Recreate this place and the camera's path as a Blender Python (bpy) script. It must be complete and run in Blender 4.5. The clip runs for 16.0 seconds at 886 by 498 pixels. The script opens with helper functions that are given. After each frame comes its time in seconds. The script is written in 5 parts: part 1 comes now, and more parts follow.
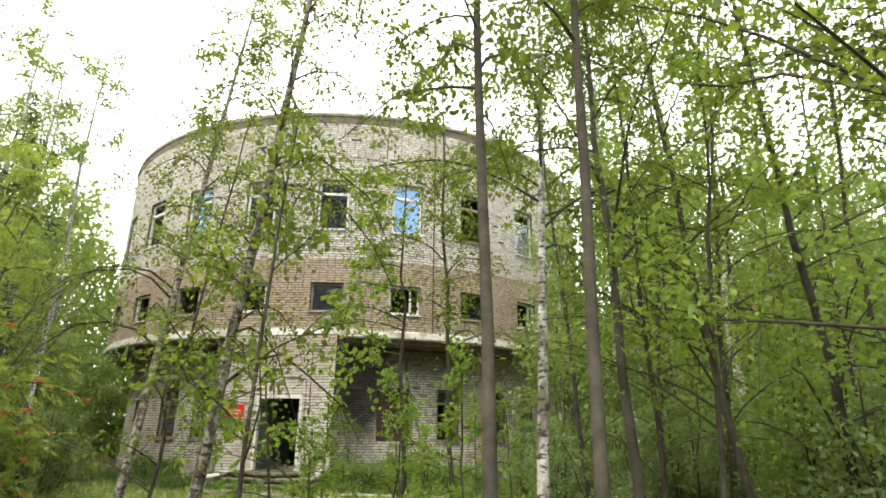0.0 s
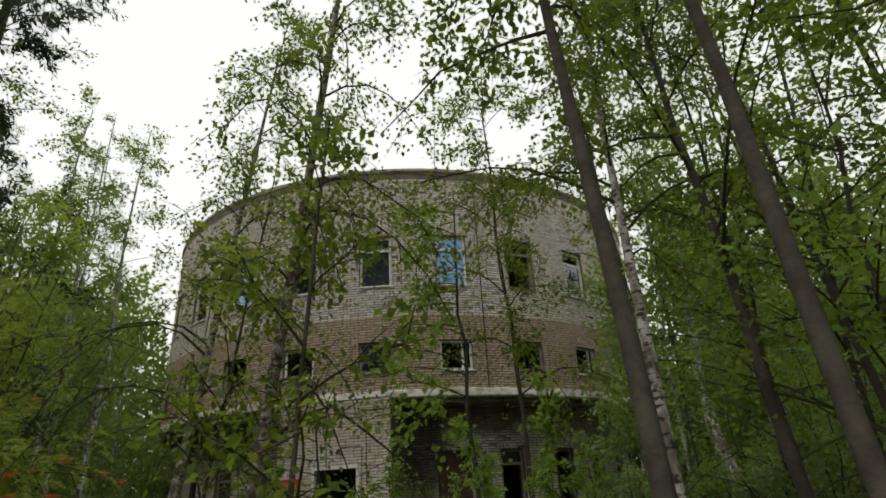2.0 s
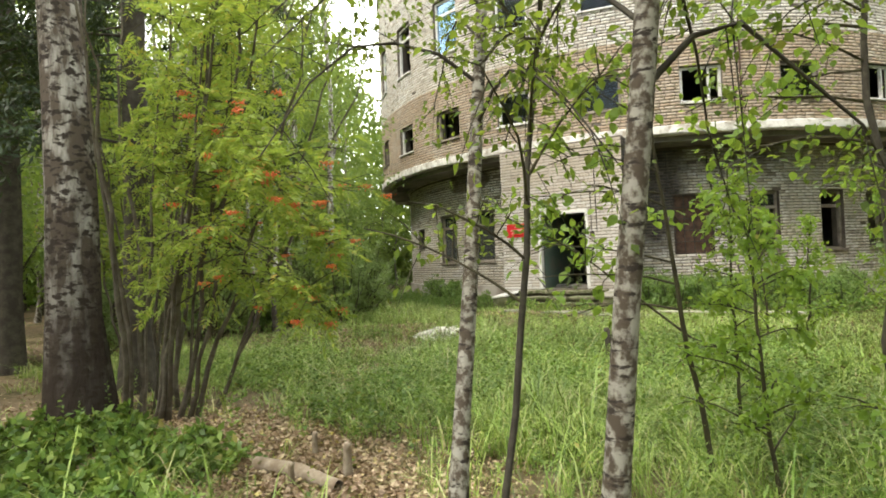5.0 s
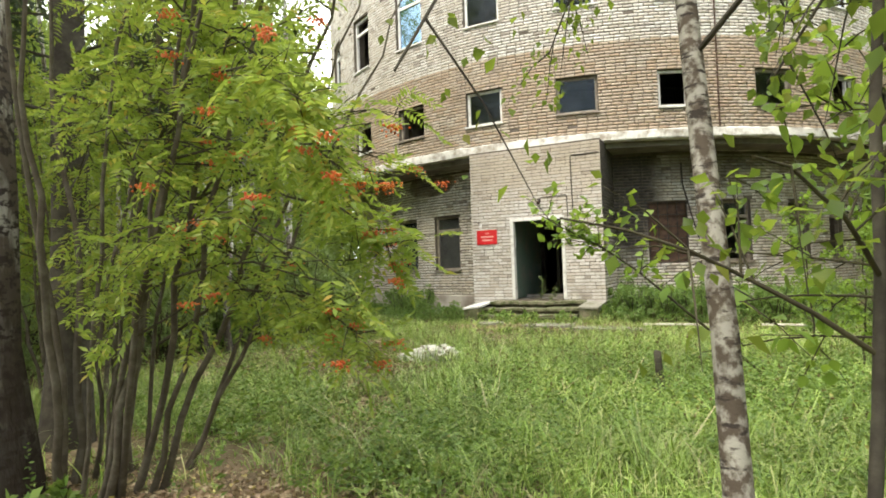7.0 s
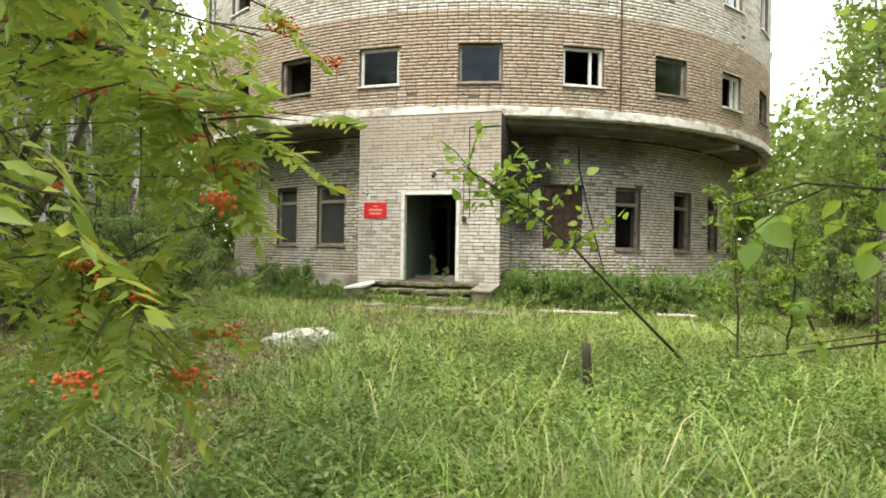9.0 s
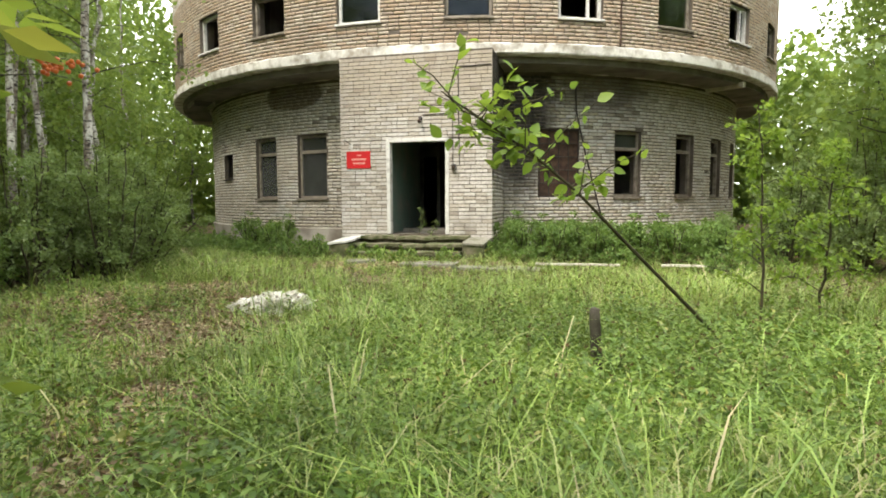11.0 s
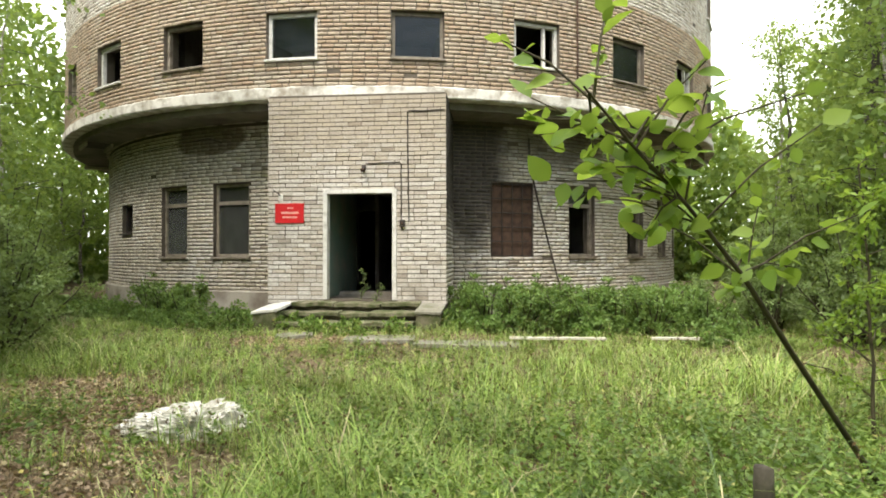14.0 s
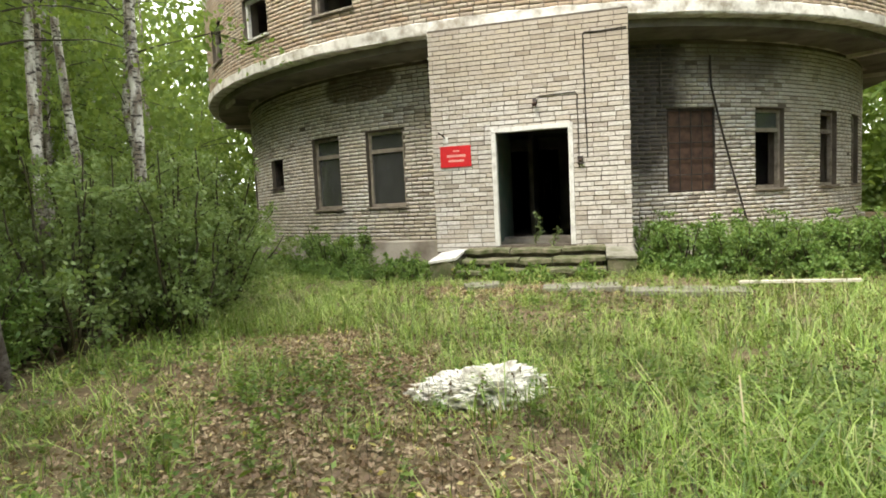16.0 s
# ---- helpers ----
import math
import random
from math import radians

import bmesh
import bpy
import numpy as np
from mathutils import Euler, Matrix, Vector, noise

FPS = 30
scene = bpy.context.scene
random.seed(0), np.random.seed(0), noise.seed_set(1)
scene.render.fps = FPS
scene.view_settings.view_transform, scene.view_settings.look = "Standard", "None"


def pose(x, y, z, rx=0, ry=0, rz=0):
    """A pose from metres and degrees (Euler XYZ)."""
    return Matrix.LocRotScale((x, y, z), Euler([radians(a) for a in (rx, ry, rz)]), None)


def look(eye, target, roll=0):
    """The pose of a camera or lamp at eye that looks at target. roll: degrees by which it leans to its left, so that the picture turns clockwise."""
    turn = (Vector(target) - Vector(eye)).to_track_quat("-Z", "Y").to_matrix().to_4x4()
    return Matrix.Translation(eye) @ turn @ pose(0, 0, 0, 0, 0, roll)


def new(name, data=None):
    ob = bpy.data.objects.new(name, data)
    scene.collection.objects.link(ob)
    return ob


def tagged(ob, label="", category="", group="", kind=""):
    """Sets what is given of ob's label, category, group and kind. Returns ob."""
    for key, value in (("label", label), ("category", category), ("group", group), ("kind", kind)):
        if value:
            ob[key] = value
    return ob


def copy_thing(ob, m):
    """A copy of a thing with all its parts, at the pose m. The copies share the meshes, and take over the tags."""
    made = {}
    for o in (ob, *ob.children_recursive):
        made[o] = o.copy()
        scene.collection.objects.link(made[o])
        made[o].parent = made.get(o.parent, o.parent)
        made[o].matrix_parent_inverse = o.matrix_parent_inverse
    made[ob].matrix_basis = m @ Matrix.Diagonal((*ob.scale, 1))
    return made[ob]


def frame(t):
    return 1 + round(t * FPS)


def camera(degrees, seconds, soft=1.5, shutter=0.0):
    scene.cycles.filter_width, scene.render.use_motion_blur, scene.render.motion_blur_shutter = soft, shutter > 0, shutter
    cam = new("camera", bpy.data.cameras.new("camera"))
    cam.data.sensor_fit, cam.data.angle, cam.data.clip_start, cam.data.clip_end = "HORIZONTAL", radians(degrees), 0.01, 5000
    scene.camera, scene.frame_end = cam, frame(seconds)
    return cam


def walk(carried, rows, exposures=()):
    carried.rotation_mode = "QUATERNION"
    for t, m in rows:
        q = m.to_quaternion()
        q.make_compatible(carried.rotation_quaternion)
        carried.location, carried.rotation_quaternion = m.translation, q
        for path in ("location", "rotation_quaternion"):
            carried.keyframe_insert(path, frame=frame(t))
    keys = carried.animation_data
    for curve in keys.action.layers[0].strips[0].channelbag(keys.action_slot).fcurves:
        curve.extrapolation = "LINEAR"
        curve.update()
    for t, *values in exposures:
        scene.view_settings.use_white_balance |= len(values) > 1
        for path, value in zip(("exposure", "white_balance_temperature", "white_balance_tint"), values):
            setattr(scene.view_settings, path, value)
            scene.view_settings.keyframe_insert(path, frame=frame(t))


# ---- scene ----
cam = camera(75.0, 16.0, soft=1.8)
PATH = [
    (0.0, 7.963, -17.704, 1.575, 8.74, 17.72, 0.64),
    (0.5, 7.795, -17.625, 1.550, 2.53, 22.58, 1.50),
    (1.0, 7.742, -17.553, 1.529, -1.60, 22.61, -1.01),
    (1.5, 7.685, -17.277, 1.557, 2.09, 22.43, -1.81),
    (2.0, 7.651, -16.951, 1.539, 12.91, 23.59, -3.25),
    (2.5, 7.600, -16.885, 1.487, 23.24, 23.38, -0.68),
    (3.0, 7.406, -16.699, 1.408, 28.91, 21.41, 0.03),
    (3.5, 7.208, -16.478, 1.340, 31.28, 15.37, -0.10),
    (4.0, 6.925, -16.050, 1.240, 32.62, 10.14, -2.67),
    (4.5, 6.655, -15.757, 1.366, 33.58, 0.74, -0.03),
    (5.0, 6.107, -15.617, 1.300, 32.75, 1.42, -2.15),
    (7.5, 4.464, -14.811, 1.366, 24.43, 2.29, -0.24),
    (8.0, 4.271, -14.569, 1.271, 21.68, 2.77, 1.95),
    (8.5, 4.106, -14.096, 1.207, 15.46, 1.76, 1.77),
    (11.0, 3.922, -12.896, 1.203, 13.95, -4.72, -0.26),
    (11.5, 3.751, -12.604, 1.194, 14.27, -3.54, 0.35),
    (12.0, 3.611, -12.317, 1.203, 11.58, -1.14, 0.29),
    (12.5, 3.507, -11.951, 1.192, 10.15, 0.20, 1.29),
    (13.0, 3.400, -11.704, 1.224, 7.81, 0.41, 1.96),
    (13.5, 3.060, -11.563, 1.299, 3.25, 0.89, 1.59),
    (14.0, 2.880, -11.344, 1.349, 5.46, 0.56, -0.03),
    (14.5, 2.549, -11.029, 1.452, 10.71, -0.82, -2.31),
    (15.0, 2.000, -11.005, 1.480, 13.32, -1.72, -0.04),
    (15.5, 1.582, -10.948, 1.445, 13.65, -2.10, -0.14),
    (16.0, 1.206, -10.850, 1.327, 14.82, -4.60, -2.81),
]
EXPOSURES = [(t, e, 6900, 8) for t, e in ((0.0, 0.6), (0.5, -0.3), (1.0, -0.8), (1.5, -1.0), (2.0, -1.2), (2.5, -1.4), (3.0, -1.35), (3.5, -0.92), (4.0, -0.08), (4.5, 0.62), (5.0, 0.82), (7.5, 0.88), (11.0, 0.82), (12.5, 0.86), (13.5, 0.78), (16.0, 0.87))]
walk(cam, [(t, pose(x, y, z, 90 + pitch, 0, yaw) @ pose(0, 0, 0, 0, 0, roll)) for t, x, y, z, yaw, pitch, roll in PATH], EXPOSURES)

# ---- daylight: bright thin cloud, high soft sun ----
SUN_ELEVATION, SUN_TURN = 55.0, 203.0
world = bpy.data.worlds.new("sky")
scene.world = world
world.use_nodes = True
wn, wl = world.node_tree.nodes, world.node_tree.links
sky = wn.new("ShaderNodeTexSky")
sky.sky_type, sky.sun_disc = "NISHITA", False
sky.sun_elevation, sky.sun_rotation = radians(SUN_ELEVATION), radians(SUN_TURN)
sky.air_density, sky.dust_density, sky.ozone_density = 1.0, 2.0, 1.0
# a bank of white cloud ahead and overhead, blue sky low behind
where, cloud, veil, blend = wn.new("ShaderNodeTexCoord"), wn.new("ShaderNodeTexNoise"), wn.new("ShaderNodeMapRange"), wn.new("ShaderNodeMix")
cloud.inputs["Scale"].default_value, cloud.inputs["Detail"].default_value = 2.3, 5
for k, v in zip(("From Min", "From Max", "To Min", "To Max"), (-0.30, 0.30, 0.08, 1.0)):
    veil.inputs[k].default_value = v
parts_, bank = wn.new("ShaderNodeSeparateXYZ"), wn.new("ShaderNodeMath")
bank.operation, bank.inputs[2].default_value = "MULTIPLY_ADD", 0.0
blend.data_type = "RGBA"
blend.inputs[7].default_value = (15.2, 15.7, 16.2, 1)
wl.new(where.outputs["Generated"], cloud.inputs["Vector"])
wl.new(where.outputs["Generated"], parts_.inputs[0])
wl.new(parts_.outputs["Y"], bank.inputs[0])
bank.inputs[1].default_value = 0.9
wl.new(cloud.outputs["Fac"], bank.inputs[2])
wl.new(bank.outputs[0], veil.inputs["Value"])
wl.new(veil.outputs["Result"], blend.inputs[0])
wl.new(sky.outputs["Color"], blend.inputs[6])
wl.new(blend.outputs[2], wn["Background"].inputs["Color"])
wn["Background"].inputs["Strength"].default_value = 0.15
sun = new("sun", bpy.data.lights.new("sun", "SUN"))
sun.data.energy, sun.data.angle, sun.data.color = 2.3, radians(18), (1.0, 0.96, 0.89)
el, az = radians(SUN_ELEVATION), radians(SUN_TURN)
sun.matrix_world = look(Vector((math.sin(az) * math.cos(el), math.cos(az) * math.cos(el), math.sin(el))) * 60, (0, 0, 0))

# ---- materials ----
class Nodes:
    """Short writing for a node material."""
    def __init__(self, name, rough=0.8, metal=0.0, spec=0.3):
        self.mat = bpy.data.materials.new(name)
        self.mat.use_nodes = True
        self.n, self.l = self.mat.node_tree.nodes, self.mat.node_tree.links
        self.b = self.n["Principled BSDF"]
        self.b.inputs["Roughness"].default_value = rough
        self.b.inputs["Metallic"].default_value = metal
        self.b.inputs["Specular IOR Level"].default_value = spec
        self.pos = self.n.new("ShaderNodeNewGeometry")

    def put(self, value, socket):
        if hasattr(value, "is_output"):
            self.l.new(value, socket)
        else:
            socket.default_value = (*value, 1) if isinstance(value, tuple) and len(value) == 3 else value

    def noise(self, scale, detail=4, stretch=None, rough=0.6):
        t = self.n.new("ShaderNodeTexNoise")
        t.inputs["Scale"].default_value, t.inputs["Detail"].default_value, t.inputs["Roughness"].default_value = scale, detail, rough
        src = self.pos.outputs["Position"]
        if stretch:
            m = self.n.new("ShaderNodeMapping")
            m.inputs["Scale"].default_value = stretch
            self.l.new(src, m.inputs["Vector"])
            src = m.outputs["Vector"]
        self.l.new(src, t.inputs["Vector"])
        return t.outputs["Fac"]

    def ramp(self, fac, *stops):
        r = self.n.new("ShaderNodeValToRGB")
        while len(r.color_ramp.elements) < len(stops):
            r.color_ramp.elements.new(0.5)
        for e, (p, c) in zip(r.color_ramp.elements, stops):
            e.position, e.color = p, (*c, 1)
        self.l.new(fac, r.inputs["Fac"])
        return r.outputs["Color"]

    def span(self, fac, lo, hi, a=0.0, b=1.0):
        m = self.n.new("ShaderNodeMapRange")
        for k, v in zip(("From Min", "From Max", "To Min", "To Max"), (lo, hi, a, b)):
            m.inputs[k].default_value = v
        self.l.new(fac, m.inputs["Value"])
        return m.outputs["Result"]

    def math(self, op, a, b=0.0):
        m = self.n.new("ShaderNodeMath")
        m.operation, m.use_clamp = op, False
        self.put(a, m.inputs[0]), self.put(b, m.inputs[1])
        return m.outputs[0]

    def mix(self, fac, a, b, mode="MIX"):
        m = self.n.new("ShaderNodeMix")
        m.data_type, m.blend_type = "RGBA", mode
        self.put(fac, m.inputs[0]), self.put(a, m.inputs[6]), self.put(b, m.inputs[7])
        return m.outputs[2]

    def rnd(self, island=True):
        if island:
            return self.pos.outputs["Random Per Island"]
        return self.n.new("ShaderNodeObjectInfo").outputs["Random"]

    def xyz(self):
        s = self.n.new("ShaderNodeSeparateXYZ")
        self.l.new(self.pos.outputs["Position"], s.inputs[0])
        return s.outputs

    def bump(self, height, strength=0.4, distance=0.01):
        bm = self.n.new("ShaderNodeBump")
        bm.inputs["Strength"].default_value, bm.inputs["Distance"].default_value = strength, distance
        self.l.new(height, bm.inputs["Height"])
        self.l.new(bm.outputs["Normal"], self.b.inputs["Normal"])

    def done(self, colour):
        self.put(colour, self.b.inputs["Base Color"])
        return self.mat


def brick_material(name, island, light, warm, dark, warm_share, soot=True, grime=None):
    m = Nodes(name, 0.9, spec=0.15)
    r = m.rnd(island)
    c = m.ramp(r, (0.0, dark), (0.17, light), (0.5, light), (0.62, tuple(0.5 * (a + b) for a, b in zip(light, warm))), (1.0, warm))
    c = m.mix(m.span(m.noise(0.55, 3), 0.5 - warm_share * 0.4, 0.75 - warm_share * 0.4), c, m.mix(0.6, c, warm))
    c = m.mix(m.span(m.noise(1.3, 6, (1, 1, 0.45)), 0.54, 0.76, 0, 0.5), c, (0.20, 0.17, 0.14))
    c = m.mix(m.span(m.noise(30, 5), 0.38, 0.72, 0, 0.55), c, (0.22, 0.185, 0.145))
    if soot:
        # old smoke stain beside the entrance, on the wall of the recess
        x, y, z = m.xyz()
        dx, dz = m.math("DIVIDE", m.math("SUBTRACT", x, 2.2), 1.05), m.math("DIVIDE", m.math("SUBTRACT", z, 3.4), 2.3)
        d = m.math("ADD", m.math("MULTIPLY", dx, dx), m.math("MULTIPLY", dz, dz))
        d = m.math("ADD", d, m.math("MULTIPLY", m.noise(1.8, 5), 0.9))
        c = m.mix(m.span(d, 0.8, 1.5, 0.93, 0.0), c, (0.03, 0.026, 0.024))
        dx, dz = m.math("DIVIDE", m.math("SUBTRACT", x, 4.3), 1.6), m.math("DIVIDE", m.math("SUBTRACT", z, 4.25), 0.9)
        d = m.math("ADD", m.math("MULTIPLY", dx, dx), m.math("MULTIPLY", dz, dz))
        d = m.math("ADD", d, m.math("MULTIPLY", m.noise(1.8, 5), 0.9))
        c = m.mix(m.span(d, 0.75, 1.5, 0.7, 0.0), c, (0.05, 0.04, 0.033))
    if soot:
        # damp brown patch high on the wall
        dx, dz = m.math("DIVIDE", m.math("SUBTRACT", x, -4.0), 1.15), m.math("DIVIDE", m.math("SUBTRACT", z, 4.1), 0.42)
        d = m.math("ADD", m.math("MULTIPLY", dx, dx), m.math("MULTIPLY", dz, dz))
        d = m.math("ADD", d, m.math("MULTIPLY", m.noise(1.4, 3), 0.7))
        c = m.mix(m.span(d, 1.1, 1.3, 0.8, 0.0), c, (0.10, 0.07, 0.045))
    if grime:
        # brown rain-washed grime with a ragged edge, from grime[0] up to grime[1]
        x, y, z = m.xyz()
        edge = m.math("ADD", z, m.math("MULTIPLY", m.noise(0.9, 5), 1.6))
        c = m.mix(m.span(edge, grime[0] + 0.8, grime[1] + 0.8, 0.0, 0.55), c, m.mix(m.span(r, 0.0, 1.0), (0.30, 0.235, 0.165), (0.43, 0.36, 0.265)))
    m.bump(m.noise(45, 6), 0.9, 0.008)
    return m.done(c)


WHITE, DIRT = (0.70, 0.67, 0.625), (0.28, 0.24, 0.20)
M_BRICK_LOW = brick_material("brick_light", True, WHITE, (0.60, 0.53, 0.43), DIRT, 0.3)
M_BRICK_ONE = brick_material("brick_piece", False, (0.68, 0.645, 0.605), (0.53, 0.465, 0.395), DIRT, 0.3, False, (2.7, 4.0))
M_BRICK_FRONT = brick_material("brick_front", True, (0.68, 0.645, 0.605), (0.53, 0.465, 0.395), DIRT, 0.3, False, (2.7, 4.0))
M_BRICK_MID = brick_material("brick_tan", True, (0.53, 0.47, 0.38), (0.42, 0.305, 0.21), DIRT, 0.6, False)
M_BRICK_TOP = brick_material("brick_pale", True, (0.70, 0.675, 0.62), (0.56, 0.50, 0.42), DIRT, 0.25, False)


def plain(name, colour, other, scale=3.0, rough=0.85, fine=40, bump=0.4, spec=0.25, metal=0.0, lo=0.4, hi=0.68):
    m = Nodes(name, rough, metal, spec)
    c = m.mix(m.span(m.noise(scale, 6), lo, hi), colour, other)
    c = m.mix(m.span(m.noise(fine, 4), 0.4, 0.75, 0, 0.4), c, tuple(0.55 * v for v in colour))
    m.bump(m.noise(fine * 1.6, 4), bump, 0.008)
    return m.done(c)


M_MORTAR = plain("mortar", (0.15, 0.125, 0.10), (0.08, 0.065, 0.05), 2.0)
M_CONCRETE = plain("old_concrete", (0.46, 0.42, 0.36), (0.22, 0.185, 0.15), 1.6)
so = Nodes("stained_concrete", 0.9, spec=0.15)
c = so.mix(so.span(so.noise(1.1, 6), 0.42, 0.70), (0.60, 0.55, 0.48), (0.27, 0.215, 0.16))
c = so.mix(so.span(so.noise(18, 4), 0.4, 0.75, 0, 0.4), c, (0.25, 0.21, 0.17))
x, y, z = so.xyz()
dx, dy = so.math("DIVIDE", so.math("SUBTRACT", x, 3.3), 1.7), so.math("DIVIDE", so.math("SUBTRACT", y, 1.3), 1.7)
d = so.math("ADD", so.math("ADD", so.math("MULTIPLY", dx, dx), so.math("MULTIPLY", dy, dy)), so.math("MULTIPLY", so.noise(1.6, 5), 0.9))
c = so.mix(so.span(d, 0.8, 1.6, 0.88, 0.0), c, (0.035, 0.03, 0.026))
so.bump(so.noise(12, 6), 1.0, 0.04)
M_SOFFIT = so.done(c)
M_LEDGE = plain("flaking_white_ledge", (0.72, 0.69, 0.63), (0.33, 0.28, 0.22), 3.5, fine=22, lo=0.46, hi=0.66)
M_WHITEWOOD = plain("weathered_white_paint", (0.70, 0.68, 0.64), (0.36, 0.33, 0.29), 5.0, 0.6, lo=0.5, hi=0.75)
M_GREYWOOD = plain("grey_brown_window_wood", (0.30, 0.26, 0.21), (0.13, 0.105, 0.08), 6.0, 0.75)
M_RUST = plain("rusty_brown_metal", (0.11, 0.065, 0.045), (0.05, 0.032, 0.026), 7.0, 0.85)
M_DARKMETAL = plain("dark_metal", (0.035, 0.032, 0.03), (0.07, 0.05, 0.04), 9.0, 0.6)
M_GREENPAINT = plain("old_green_wall_paint", (0.16, 0.24, 0.20), (0.24, 0.25, 0.21), 2.0)
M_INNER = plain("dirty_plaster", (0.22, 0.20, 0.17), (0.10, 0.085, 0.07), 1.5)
M_RED = plain("red_enamel", (0.62, 0.02, 0.025), (0.50, 0.02, 0.025), 4.0, 0.4, bump=0.05, spec=0.4)
M_PALETEXT = plain("faded_pale_lettering", (0.80, 0.45, 0.38), (0.75, 0.38, 0.33), 9.0, 0.5, bump=0.0)
M_ROOF = plain("roof_felt", (0.07, 0.065, 0.06), (0.13, 0.115, 0.09), 1.5)
M_LUMP = plain("crumpled_white_plaster", (0.80, 0.77, 0.70), (0.33, 0.27, 0.20), 9.0, 0.9, lo=0.5, hi=0.7, fine=30)
M_MOSS = plain("mossy_concrete", (0.085, 0.10, 0.04), (0.24, 0.205, 0.15), 5.0, 0.95, fine=26, bump=0.9)
# step risers: shade of the gaps under the treads is put into this colour
M_RISER = plain("gap_shade_concrete", (0.06, 0.055, 0.035), (0.13, 0.11, 0.075), 6.0, 0.95)
M_SLAB = plain("weathered_grey_slab", (0.27, 0.25, 0.21), (0.12, 0.125, 0.07), 3.0, 0.95, fine=24)
M_PLANK = plain("pale_weathered_plank", (0.66, 0.62, 0.53), (0.45, 0.40, 0.32), 8.0, 0.8)
M_LOG = plain("dead_wood", (0.20, 0.15, 0.105), (0.34, 0.29, 0.22), 9.0, 0.95)

g = Nodes("forest_soil", 0.95, spec=0.1)
c = g.mix(g.span(g.noise(0.5, 5), 0.42, 0.6), (0.085, 0.075, 0.035), (0.15, 0.11, 0.07))
c = g.mix(g.span(g.noise(9, 6), 0.45, 0.7), c, (0.23, 0.17, 0.11))
g.bump(g.noise(25, 6), 0.8, 0.03)
M_SOIL = g.done(c)


def leaf_material(name, *stops, trans=0.45, rough=0.5, patch=None):
    m = Nodes(name, rough, spec=0.35)
    c = m.ramp(m.rnd(), *stops)
    c = m.mix(m.span(m.noise(0.8, 3), 0.35, 0.7, 0, 0.55), c, tuple(0.55 * v for v in stops[0][1]))
    if patch:
        c = m.mix(m.span(m.noise(0.7, 4), 0.55, 0.68, 0, 0.8), c, patch)
    m.done(c)
    t = m.n.new("ShaderNodeBsdfTranslucent")
    m.l.new(m.mix(0.5, c, (0.36, 0.45, 0.05)), t.inputs["Color"])
    s = m.n.new("ShaderNodeMixShader")
    s.inputs[0].default_value = trans
    m.l.new(m.b.outputs[0], s.inputs[1]), m.l.new(t.outputs[0], s.inputs[2])
    m.l.new(s.outputs[0], m.n["Material Output"].inputs["Surface"])
    return m.mat


M_GRASS = leaf_material("meadow_grass", (0.0, (0.05, 0.10, 0.02)), (0.35, (0.25, 0.40, 0.07)), (0.8, (0.46, 0.58, 0.15)), (0.92, (0.58, 0.57, 0.26)), (1.0, (0.62, 0.50, 0.31)), trans=0.22, rough=0.33)
M_WEED = leaf_material("weed_leaf", (0.0, (0.10, 0.19, 0.05)), (0.6, (0.18, 0.30, 0.075)), (1.0, (0.28, 0.38, 0.11)), trans=0.35)
M_BIRCH_LEAF = leaf_material("birch_leaf", (0.0, (0.07, 0.125, 0.022)), (0.6, (0.12, 0.185, 0.03)), (0.95, (0.18, 0.22, 0.04)), (1.0, (0.25, 0.2, 0.04)), trans=0.58)
M_ROWAN_LEAF = leaf_material("rowan_leaf", (0.0, (0.20, 0.30, 0.06)), (0.6, (0.34, 0.44, 0.09)), (0.92, (0.48, 0.52, 0.12)), (1.0, (0.50, 0.33, 0.08)), trans=0.55)
M_YOUNG_LEAF = leaf_material("young_bright_leaf", (0.0, (0.15, 0.27, 0.045)), (0.6, (0.23, 0.37, 0.06)), (1.0, (0.33, 0.45, 0.09)), trans=0.55)
M_WOOD_LEAF = leaf_material("forest_leaf", (0.0, (0.12, 0.20, 0.055)), (0.6, (0.20, 0.30, 0.08)), (1.0, (0.30, 0.39, 0.11)), trans=0.5)
M_WILLOW_LEAF = leaf_material("grey_green_leaf", (0.0, (0.13, 0.20, 0.075)), (0.6, (0.22, 0.31, 0.12)), (1.0, (0.34, 0.42, 0.20)), trans=0.45)
M_HERB = leaf_material("herb_leaf", (0.0, (0.06, 0.12, 0.025)), (0.55, (0.16, 0.27, 0.055)), (0.95, (0.32, 0.43, 0.11)), (1.0, (0.50, 0.42, 0.15)), trans=0.3, rough=0.42)
M_SEED = plain("brown_seed_head", (0.12, 0.075, 0.04), (0.20, 0.14, 0.07), 9.0, 0.9, bump=0.0)
M_NEEDLE = leaf_material("spruce_needle", (0.0, (0.012, 0.03, 0.012)), (1.0, (0.03, 0.055, 0.02)), trans=0.1)
M_BERRY = plain("orange_red_berry", (0.72, 0.17, 0.03), (0.58, 0.09, 0.02), 8.0, 0.35, bump=0.0, spec=0.5)
M_LITTER = leaf_material("fallen_leaf", (0.0, (0.15, 0.09, 0.055)), (0.45, (0.37, 0.25, 0.16)), (0.8, (0.56, 0.43, 0.29)), (0.93, (0.66, 0.55, 0.36)), (1.0, (0.66, 0.56, 0.14)), trans=0.1)

